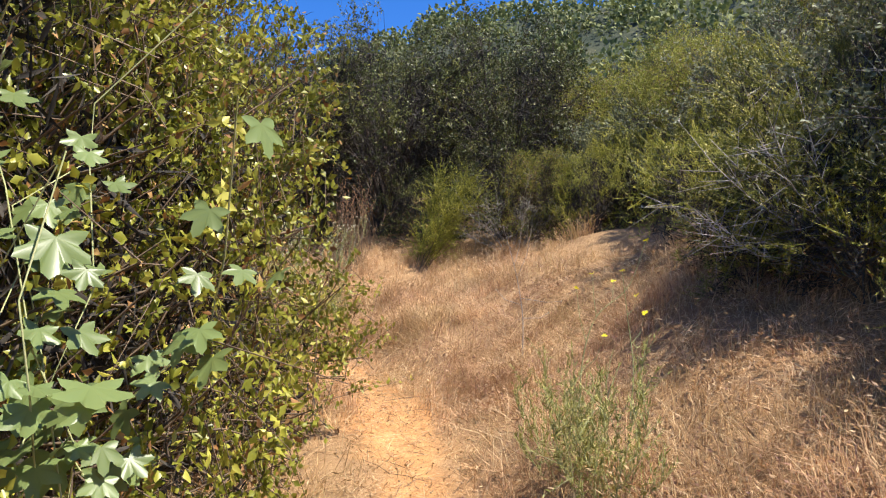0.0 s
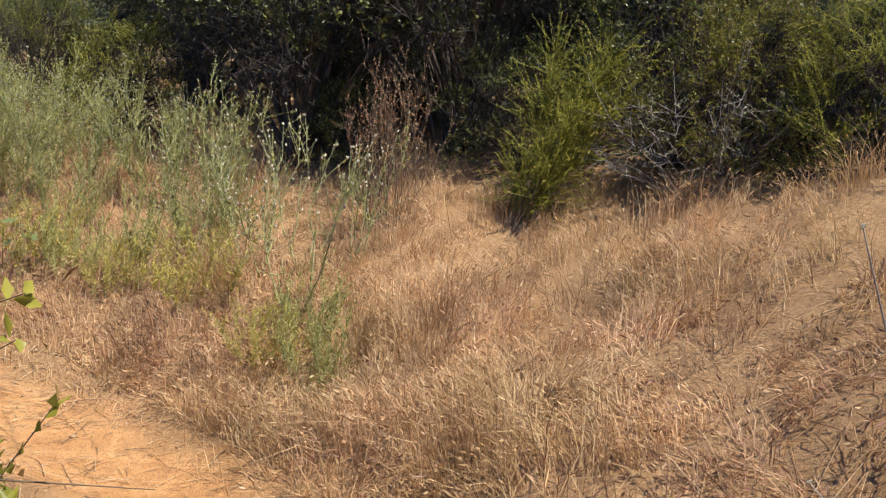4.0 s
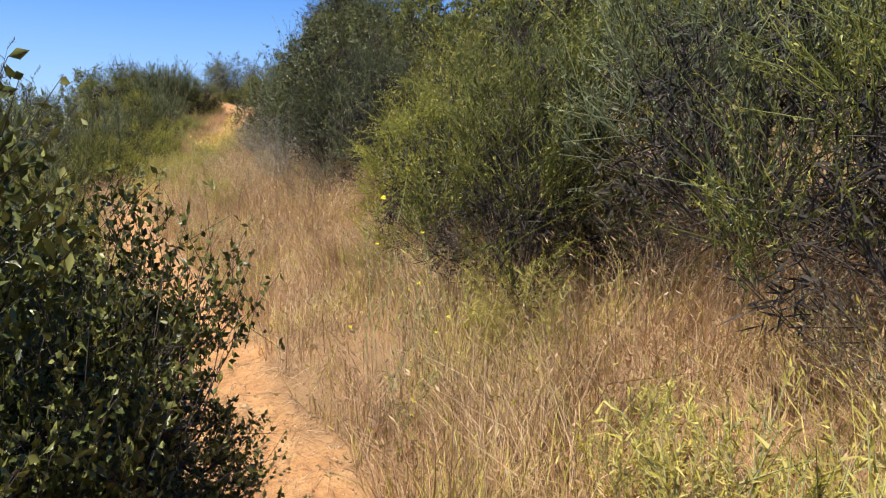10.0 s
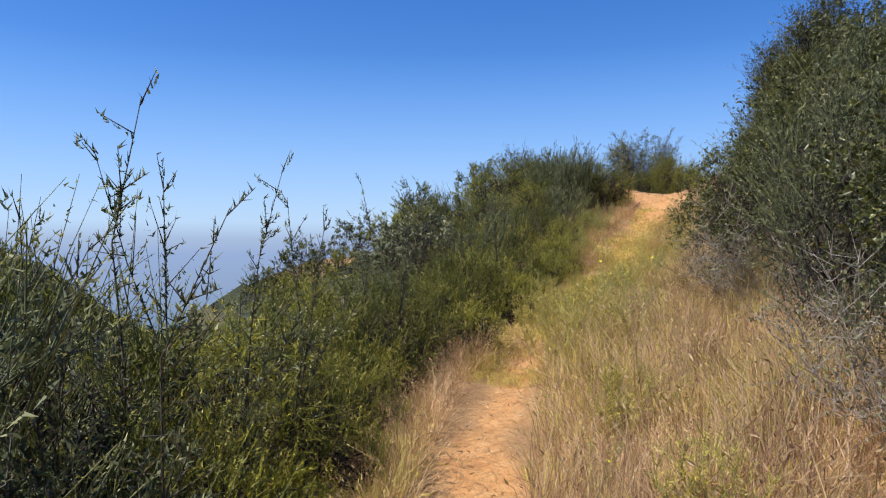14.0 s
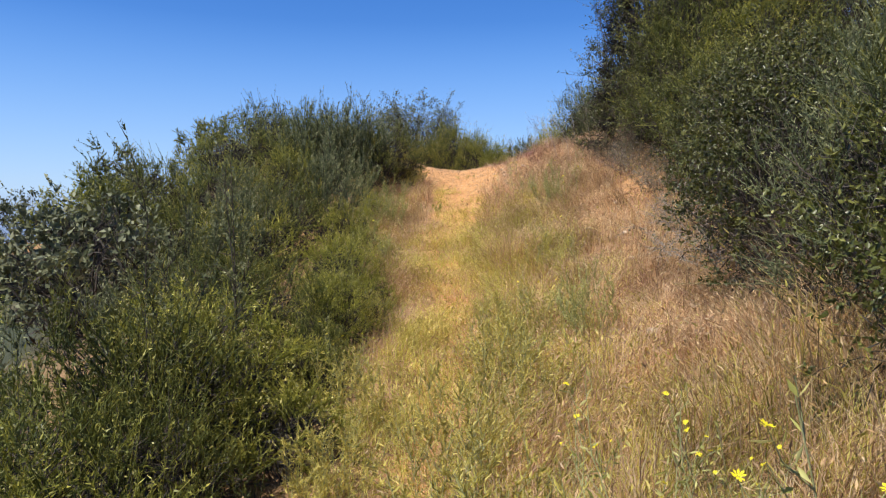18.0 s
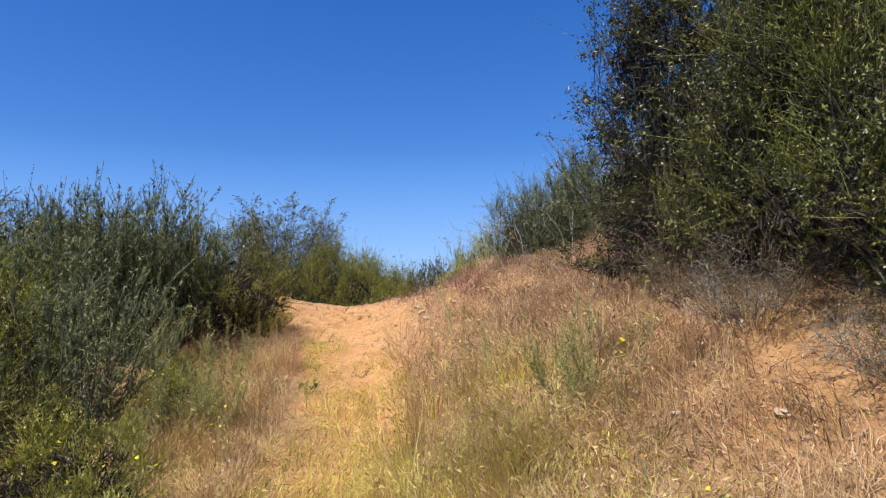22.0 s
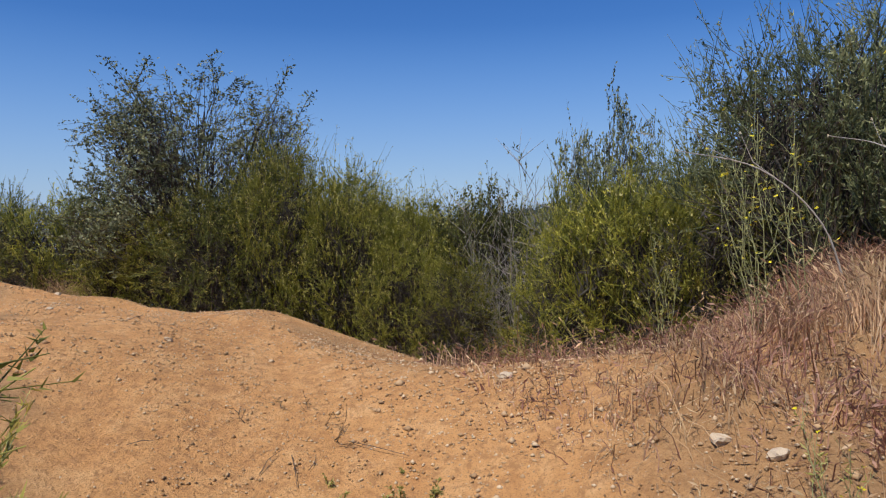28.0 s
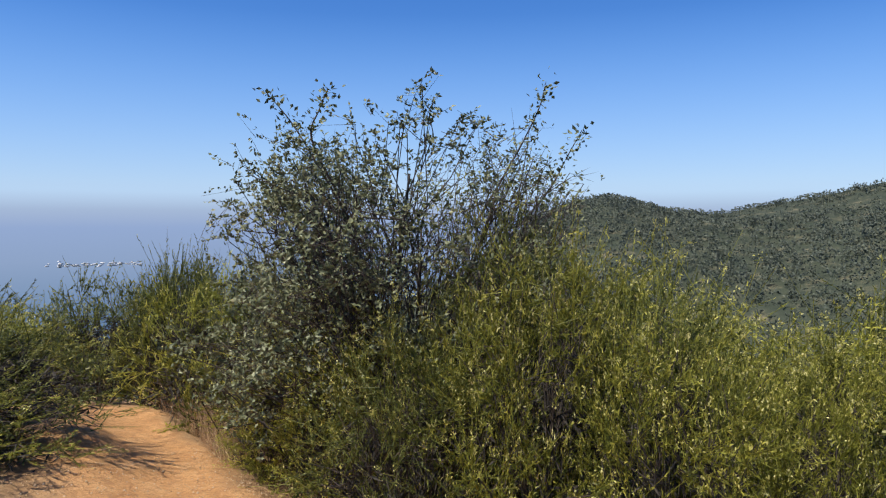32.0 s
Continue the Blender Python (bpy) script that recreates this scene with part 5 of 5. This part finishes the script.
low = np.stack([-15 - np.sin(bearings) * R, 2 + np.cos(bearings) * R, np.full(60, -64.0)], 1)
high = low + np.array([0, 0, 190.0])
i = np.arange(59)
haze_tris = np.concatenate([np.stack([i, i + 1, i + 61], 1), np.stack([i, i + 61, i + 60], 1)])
tagged(new("backdrop", mesh_of("backdrop", np.concatenate([low, high]), haze_tris, haze())), "glowing backdrop painted as a hazy plain with a pale fog bank along the horizon", "backdrop", kind="structure")


def town():
    """Pale blocks of a distant town on the plain."""
    rng = np.random.default_rng(44)
    m, t, p, out = node_material("pale_render")
    p.inputs["Base Color"].default_value = (0.62, 0.6, 0.58, 1)
    n = 70
    u, v = rng.uniform(-1, 1, n), rng.normal(size=n)
    x, y = -289 - 17 * u + v * 6, -306 + 14 * u + v * 6
    z = -12.0 + 0.9 * v
    s = np.stack([rng.uniform(0.6, 2.4, n), rng.uniform(0.6, 1.6, n), rng.uniform(0.25, 0.7, n)], 1)
    cube = np.array([(i, j, k) for i in (-0.5, 0.5) for j in (-0.5, 0.5) for k in (-0.5, 0.5)])
    faces = np.array([(0, 1, 3), (0, 3, 2), (4, 6, 7), (4, 7, 5), (0, 4, 5), (0, 5, 1), (2, 3, 7), (2, 7, 6), (1, 5, 7), (1, 7, 3), (0, 2, 6), (0, 6, 4)])
    co = np.stack([x, y, z], 1)[:, None] + cube[None] * s[:, None]
    tris = faces[None] + (np.arange(n) * 8)[:, None, None]
    return tagged(new("town", mesh_of("town", co.reshape(-1, 3), tris.reshape(-1, 3), m)), "pale buildings of a distant town in the haze", "town", kind="stuff")


town()


# ---- vine over the bush at the start ----
def lobed_leaf(name, size, cup):
    """A broad five-pointed leaf, toothed along its lobes and cupped along its veins."""
    half = [(0, 1.0), (9, 0.86), (13, 0.84), (22, 0.6), (31, 0.5), (41, 0.66), (47, 0.7), (58, 0.95), (66, 0.84), (71, 0.82), (84, 0.56), (95, 0.48), (107, 0.62), (120, 0.78), (131, 0.66), (146, 0.5), (163, 0.3)]
    ring = [(-a, r) for a, r in half[:0:-1]] + half
    co = [(0.0, 0.0, 0.0)]
    for i, (a, r) in enumerate(ring):
        co.append((math.sin(radians(a)) * r * size * 0.62, math.cos(radians(a)) * r * size * 0.62 + size * 0.12, cup * size * (r - 0.5) * (1 if r > 0.75 else 0.4)))
    n = len(ring)
    return mesh_of(name, np.array(co), np.array([[0, i, i + 1] for i in range(1, n)]), VINE)


def vine():
    """Long shoots that climb over the face of the bush, with leaves on stalks."""
    rng = np.random.default_rng(8)
    top = new("vine")
    z0 = spot(-0.75, 1.25)
    top.matrix_basis = pose(-0.75, 1.25, z0)
    lines = []
    for i in range(9):
        x0 = rng.uniform(-0.25, 0.08)
        k = np.linspace(0, 1, 9)[:, None]
        a, b = np.array([x0, rng.uniform(0, 0.3), 0.15]), np.array([x0 + rng.uniform(-0.1, 0.22), rng.uniform(-0.1, 0.35), rng.uniform(1.4, 2.2)])
        p = a + (b - a) * k + rng.normal(size=(9, 3)) * 0.05
        p[:, 0] += 0.16 * np.sin(k[:, 0] * 4.1 + i)
        p[:, 1] += 0.14 * np.cos(k[:, 0] * 5.0 + i)
        lines.append(p)
    lines = np.array(lines)
    part("stem", mesh_of("stem", *tubes(lines, np.full((9, 9), 0.002), 4), GREEN_STALK), top)
    shapes = [lobed_leaf("leaf", 0.12, 0.2), lobed_leaf("leaf", 0.1, -0.15), lobed_leaf("leaf", 0.085, 0.3)]
    for j in range(120):
        lump = (0.92, 0.62, 0.72, 0.66, 0.88, 0.5)[j % 6]
        p, _ = along(lines, np.array([j % 9]), np.array([min(max(rng.normal(lump, 0.06), 0.3), 0.99)]))
        p = p[0] + rng.normal(size=3) * 0.06 + np.array([0.03, -0.04, 0])
        leaf = part("leaf", shapes[j % 3], top)
        leaf.matrix_basis = pose(*p, rng.uniform(25, 75), rng.uniform(-30, 30), rng.uniform(-50, 70)) @ pose(0, 0, 0, 0, 0, 180) @ Matrix.Scale(rng.uniform(0.6, 1.15), 4)
    return tagged(top, "wild vine with large pale-green lobed leaves over the bush", "vine")


vine()


# a sprawling squash-like plant with lobed leaves in the grass beyond the bend
def ground_vine(x, y):
    rng = np.random.default_rng(int(abs(x * 100)))
    top = new("leafy_weed")
    top.matrix_basis = pose(x, y, spot(x, y))
    shape = lobed_leaf("leaf", 0.075, 0.25)
    lines = np.array([[(0, 0, 0), (0.1 * math.cos(a), 0.1 * math.sin(a), 0.16), (0.24 * math.cos(a), 0.24 * math.sin(a), 0.3)] for a in np.linspace(0, 5.4, 7)])
    for one in lines:
        part("stem", mesh_of("stem", *tubes(one[None], np.full((1, 3), 0.003)), GREEN_STALK), top)
    for j in range(12):
        p, _ = along(lines, np.array([j % 7]), np.array([rng.uniform(0.5, 1.0)]))
        leaf = part("leaf", shape, top)
        leaf.matrix_basis = pose(*(p[0] + rng.normal(size=3) * 0.03), rng.uniform(-40, 40), rng.uniform(-40, 40), rng.uniform(0, 360)) @ Matrix.Scale(rng.uniform(0.6, 1.2), 4)
    return tagged(top, "green weed with lobed leaves in the dry grass", "weed")


ground_vine(-3.75, 8.3)
ground_vine(-3.45, 8.4)


# ---- stones, gravel, fallen twigs ----
def stone_mesh(seed, flat=0.6):
    bm = bmesh.new()
    bmesh.ops.create_icosphere(bm, subdivisions=2, radius=1.0)
    for v in bm.verts:
        v.co = Vector([math.copysign(abs(q) ** 0.7, q) for q in v.co])
        n = noise.noise(v.co * 1.3 + Vector((seed, 0, 0))) * 0.45 + noise.noise(v.co * 3 + Vector((0, seed, 0))) * 0.16
        v.co = v.co * (1 + n)
        v.co.z *= flat * 0.7
    me = bpy.data.meshes.new("stone")
    bm.to_mesh(me)
    bm.free()
    me.materials.append(STONE)
    return me


STONES = [stone_mesh(i * 7.3, 0.5 + 0.1 * i) for i in range(4)]
rs = random.Random(12)
for x, y, size in [(-27.85, -1.15, 0.06), (-27.3, -0.95, 0.085), (-28.15, -1.0, 0.05), (-26.9, -0.85, 0.055), (-27.55, -0.7, 0.06), (-24.0, 1.3, 0.09), (-23.2, 1.25, 0.07), (-22.4, 1.4, 0.08), (-25.2, 0.75, 0.08), (-21.4, 1.75, 0.07), (-23.7, 1.75, 0.06), (-20.6, 1.65, 0.09), (-19.9, 1.5, 0.06), (-27.6, -1.05, 0.075), (-27.2, -0.75, 0.05), (-27.0, -1.1, 0.04), (-26.8, -0.55, 0.05), (-28.0, -0.9, 0.05), (-22.8, 1.0, 0.08), (-23.4, 0.85, 0.06), (-26.4, -0.7, 0.06), (-27.9, -1.3, 0.04),
                   (-25.9, -0.3, 0.07), (-31.9, -5.4, 0.05), (-31.6, -4.6, 0.035), (-20.1, 2.0, 0.07), (-19.6, 1.75, 0.06), (-24.9, 0.6, 0.07), (-25.5, 0.3, 0.06), (-21.6, 1.5, 0.05), (-29.4, -3.2, 0.04), (-30.0, -4.2, 0.035), (-29.0, -1.6, 0.05)]:
    ob = new("stone", rs.choice(STONES))
    ob.matrix_basis = pose(x, y, spot(x, y) + size * 0.1, rs.uniform(-20, 20), rs.uniform(-20, 20), rs.uniform(0, 360)) @ Matrix.Scale(size * 0.55, 4)
    tagged(ob, "pale sandstone half sunk in the dirt", "stone", "stones on the bank")


def crumbs(name, x, y, size, material, label, rng):
    """Gravel and crumbs of earth: small uneven eight-sided lumps."""
    n = len(x)
    v = np.array([(1, 0, 0), (0, 1, 0), (-1, 0, 0), (0, -1, 0), (0, 0, 0.8), (0, 0, -0.6)], float)
    f = np.array([(0, 1, 4), (1, 2, 4), (2, 3, 4), (3, 0, 4), (1, 0, 5), (2, 1, 5), (3, 2, 5), (0, 3, 5)])
    s = size * rng.lognormal(0, 0.42, n)
    co = v[None] * (1 + rng.uniform(-0.4, 0.4, (n, 6, 3))) * s[:, None, None]
    a = rng.uniform(0, 6.3, n)
    ca, sa = np.cos(a)[:, None], np.sin(a)[:, None]
    co = np.stack([co[..., 0] * ca - co[..., 1] * sa, co[..., 0] * sa + co[..., 1] * ca, co[..., 2]], 2)
    co += np.stack([x, y, height(x, y) + s * 0.15], 1)[:, None]
    tris = f[None] + (np.arange(n) * 6)[:, None, None]
    return tagged(new(name, mesh_of(name, co.reshape(-1, 3), tris.reshape(-1, 3), material)), label, "gravel", kind="stuff")


rc = np.random.default_rng(14)
GRAVEL = leafy("gravel", (0.3, 0.17, 0.08), (0.5, 0.33, 0.18), (0.72, 0.56, 0.38), 0.0, 0.9)
x, y = strip(rc, 34000, 17.5, 22.2, -1.4, 2.2, 0.6, 61)
crumbs("gravel", x, y, 0.0038, GRAVEL, "loose sandy gravel on the crest", rc)
x, y = strip(rc, 7000, 17.8, 20.8, 0.3, 2.6, 0.8, 62)
crumbs("gravel", x, y, 0.006, GRAVEL, "broken stones on the bank by the crest", rc)
x, y = strip(rc, 5000, 14.2, 18.8, 1.0, 3.2, 0.6, 67)
crumbs("gravel", x, y, 0.0065, GRAVEL, "broken stones on the bare bank", rc)
x, y = strip(rc, 9000, 2.0, 17.5, -0.5, 0.5, 0.5, 63)
crumbs("gravel", x, y, 0.005, GRAVEL, "crumbs of earth on the trodden path", rc)


def litter(name, x, y, rng, label, length=0.09, material=None):
    """Dry stalks and bits of straw lying on the ground."""
    n = len(x)
    a, half = rng.uniform(0, np.pi, n), length * rng.lognormal(0, 0.5, n) / 2
    dx, dy = np.cos(a) * half, np.sin(a) * half
    p = np.stack([x - dx, y - dy, height(x - dx, y - dy) + 0.006], 1)
    q = np.stack([x + dx, y + dy, height(x + dx, y + dy) + 0.006 + rng.uniform(0, 0.012, n)], 1)
    m = (p + q) / 2 + np.stack([rng.normal(size=n) * 0.006, rng.normal(size=n) * 0.006, rng.uniform(0, 0.01, n)], 1)
    co, tris = tubes(np.stack([p, m, q], 1), np.array([[0.0014, 0.0016, 0.0008]]) * np.ones((n, 1)))
    return tagged(new(name, mesh_of(name, co, tris, material or STRAW)), label, "litter", kind="stuff")


x, y = strip(rc, 3800, 2.0, 10.0, -0.6, 0.7, 0.5, 64)
litter("straw_litter", x, y, rc, "dry straw and stalks lying on the path")
x, y = strip(rc, 2600, 9.0, 19.0, -0.6, 0.6, 0.5, 65)
litter("straw_litter", x, y, rc, "dry straw and stalks lying on the path")
x, y = strip(rc, 2200, 14.2, 18.8, 1.2, 3.2, 0.5, 68)
litter("straw_litter", x, y, rc, "fallen straw and stalks on the stony bank", 0.16)
x, y = strip(rc, 1500, 2.2, 5.6, 0.5, 2.6, 0.5, 69)
litter("straw_litter", x, y, rc, "long pale stalks fallen over the dry bank", 0.3)
x, y = strip(rc, 500, 2.0, 20.0, -0.7, 0.8, 0.5, 66)
litter("twig_litter", x, y, rc, "dark dry twigs lying on the path", 0.13, BARK)


# ---- single branches, tall bare wands, small plants on the sand ----
def tree_branch(owner, points, seed, leaf):
    """A long twig that stands out of a crown, with leaves towards its tip."""
    rng = np.random.default_rng(seed)
    line = smooth_line(points, 4)
    back = np.array(owner.matrix_basis.inverted())
    local = line @ back[:3, :3].T + back[:3, 3]
    co, tris = tubes(local[None], np.linspace(0.009, 0.002, len(local))[None], 5)
    limb = part("branch", mesh_of("branch", co, tris, BARK), owner)
    u = 1 - 0.5 * rng.uniform(0, 1, 70) ** 1.5
    p, w = along(local[None], np.zeros(70, int), u)
    p = p + rng.normal(size=p.shape) * 0.035
    co, tris = blades(p, unit(w * 0.4 + rng.normal(size=p.shape)), 0.042 * rng.uniform(0.6, 1.2, 70), 0.023 * rng.uniform(0.7, 1.2, 70), rng, True)
    part("leaves", mesh_of("leaves", co, tris, leaf), limb)


tree_branch(tree, [(-33.95, -5.3, 7.3), (-33.7, -5.55, 7.9), (-33.6, -5.7, 8.2), (-33.5, -5.85, 8.42)], 3, BROAD_GREY)
tree_branch(tree, [(-33.8, -5.45, 7.7), (-33.68, -5.6, 8.1), (-33.7, -5.55, 8.3), (-33.74, -5.5, 8.45)], 6, BROAD_GREY)
tree_branch(tree, [(-34.3, -4.7, 7.4), (-34.5, -4.4, 8.0), (-34.6, -4.25, 8.35), (-34.62, -4.2, 8.55)], 4, BROAD_GREY)
tree_branch(tree, [(-34.3, -4.6, 7.2), (-34.55, -4.2, 7.7), (-34.65, -4.05, 8.0), (-34.7, -3.95, 8.2)], 5, BROAD_GREY)
wand = shrub("wand_shrub", 91, 1.9, 13, NEEDLE_GREY, BARK, "tall thin upright wands rising out of the low bushes", 8, 16, 12, (0.032, 0.009), False, 0.05, 0.35, 0.9, 0.4, 0.1, 0.18, stick=0.0028, inner=0.6)
row(wand, [(-11.4, 3.0, 0.98), (-11.2, 2.6, 1.0), (-12.1, 2.4, 0.95), (-10.8, 2.9, 0.95), (-12.9, 1.9, 0.9), (-15.3, 0.5, 0.85), (-18.4, -0.5, 0.8), (-23.9, -2.4, 0.75)])
row(weed, [(-24.6, -2.3, 0.55), (-25.1, -2.6, 0.6), (-25.5, -2.9, 0.65), (-24.1, -2.2, 0.5)])
row(weed_small, [(LINE[i, 0] + ALONG[i, 1] * d, LINE[i, 1] - ALONG[i, 0] * d, 0.9) for i, d in ((130, -1.0), (134, -0.8), (139, -1.1), (143, -0.9), (126, -0.9), (147, -1.0), (121, 1.0), (138, 1.3))])
row(broad[0], [(-10.2, 3.75, 0.7), (-9.6, 4.15, 0.62)], 1, 1, 0.75)
sprig = shrub("small_plant", 92, 0.11, 60, WEED, GREEN_STALK, "small green plant on the bare sand", 9, 5, 9, (0.022, 0.009), True, 0.3, 0.1, 0.6, 0.6, 0.2, 0.2, stick=0.012, category="weed", group="weeds in the dry grass")
row(sprig, [(-28.41, -2.11, 0.6), (-28.42, -1.87, 0.6), (-25.4, -1.7, 1.0), (-29.5, -1.0, 0.9)])
pile = shrub("twig_pile", 93, 0.12, 86, DEAD_LEAF, BARK, "small heap of dead twigs on the sand", 14, 4, 2, (0.012, 0.006), True, 0.4, 0.1, 0.1, 0.9, 0.05, 0.3, category="litter", group="", stick=0.02)
row(pile, [(-28.85, -2.33, 1.0), (-27.3, -2.3, 1.2), (-26.2, -1.5, 1.1)])


# arching stems with few flowers, and a leafless forked stalk on the bank at the start
def arch(name, x, y, points, twigs, kind, label):
    rng = np.random.default_rng(int(abs(x * 50 + y * 90)))
    top = new(name)
    top.matrix_basis = pose(x, y, spot(x, y))
    line = smooth_line(points, 6)
    pieces = [tubes(line[None], np.linspace(0.0045, 0.0016, len(line))[None], 5)]
    tips = [line[-1]]
    for u, (dx, dy, dz) in twigs:
        p, _ = along(line[None], np.array([0]), np.array([u]))
        end = p[0] + np.array([dx, dy, dz])
        bow = (p[0] + end) / 2 + np.array([dx * 0.15, dy * 0.15, -0.02])
        pieces.append(tubes(np.array([[p[0], bow, end]]), np.array([[0.0022, 0.0018, 0.0012]]), 4))
        tips.append(end)
    part("stem", mesh_of("stem", *joined(*pieces), GREEN_STALK if kind == "flower" else BARK_PALE), top)
    for q in tips:
        h = part(kind, HEADS[kind], top)
        h.matrix_basis = pose(*q, rng.uniform(-40, 40), rng.uniform(-40, 40), rng.uniform(0, 360)) @ Matrix.Scale(1.5 if kind == "flower" else 0.8, 4)
    return tagged(top, label, "weed")


arch("mustard_plant", 0.75, 4.05, [(0, 0, 0), (0.02, 0.02, 0.3), (0.1, 0.02, 0.55), (0.28, 0.02, 0.72), (0.38, 0.0, 0.98)], [(0.35, (-0.05, 0.02, 0.3)), (0.5, (-0.02, 0.0, 0.24)), (0.62, (0.02, 0.03, 0.12)), (0.2, (0.12, -0.05, 0.2))], "flower", "arching wild mustard stem with single yellow flowers")
arch("mustard_plant", 0.95, 3.75, [(0, 0, 0), (0.02, 0, 0.25), (0.0, 0.02, 0.5), (-0.03, 0.0, 0.75)], [(0.5, (0.08, 0.02, 0.16)), (0.7, (0.05, 0.0, 0.1))], "flower", "slender wild mustard stem with yellow flowers")
arch("dry_stalk", 0.62, 5.75, [(0, 0, 0), (0.0, 0.02, 0.35), (-0.06, 0.02, 0.7), (-0.16, 0.0, 1.05)], [(0.45, (0.32, -0.03, -0.02)), (0.4, (-0.2, 0.03, 0.12)), (0.6, (0.12, 0.0, 0.42)), (0.7, (0.06, 0.02, 0.3)), (0.3, (0.22, 0.1, 0.05))], "seed_head", "pale forked dry stalk with bare side twigs")
arch("dry_stalk", -6.0, 8.9, [(0, 0, 0), (0.05, 0.02, 0.5), (0.2, 0.0, 0.85), (0.5, -0.05, 1.05)], [(0.5, (-0.2, 0.0, 0.3)), (0.7, (0.1, 0.1, 0.2))], "seed_head", "pale arching dry stalk with bare side twigs")
arch("dry_stalk", -26.6, 0.55, [(0, 0, 0), (-0.02, -0.02, 0.5), (0.1, -0.1, 0.95), (0.3, -0.25, 1.2)], [(0.6, (0.1, -0.1, 0.25)), (0.75, (-0.15, 0.0, 0.2))], "seed_head", "pale arching dry stalk with bare side twigs")
rw = random.Random(77)
for k in range(12):
    x, y = -26.9 - 0.2 * k + rw.uniform(-0.5, 0.5), 0.6 - 0.06 * k + rw.uniform(-0.5, 0.5)
    dx, dy, up = rw.uniform(-0.6, 0.6), rw.uniform(-0.6, 0.2), rw.uniform(0.25, 0.65)
    arch("dry_stalk", x, y, [(0, 0, 0), (dx * 0.15, dy * 0.15, up * 0.5), (dx * 0.5, dy * 0.5, up * 0.85), (dx, dy, up)], [(rw.uniform(0.4, 0.6), (dx * 0.3, dy * 0.2, 0.18)), (rw.uniform(0.6, 0.8), (-dx * 0.2, dy * 0.3, 0.14))], "seed_head", "pale arching dry stalk on the bank")
rm = random.Random(31)
row(mustard[0], [(LINE[i, 0] + ALONG[i, 1] * d, LINE[i, 1] - ALONG[i, 0] * d, rm.uniform(0.5, 0.9)) for i, d in [(rm.randrange(96, 152), rm.choice((-1, 1, 1)) * rm.uniform(0.5, 1.5)) for _ in range(26)]])
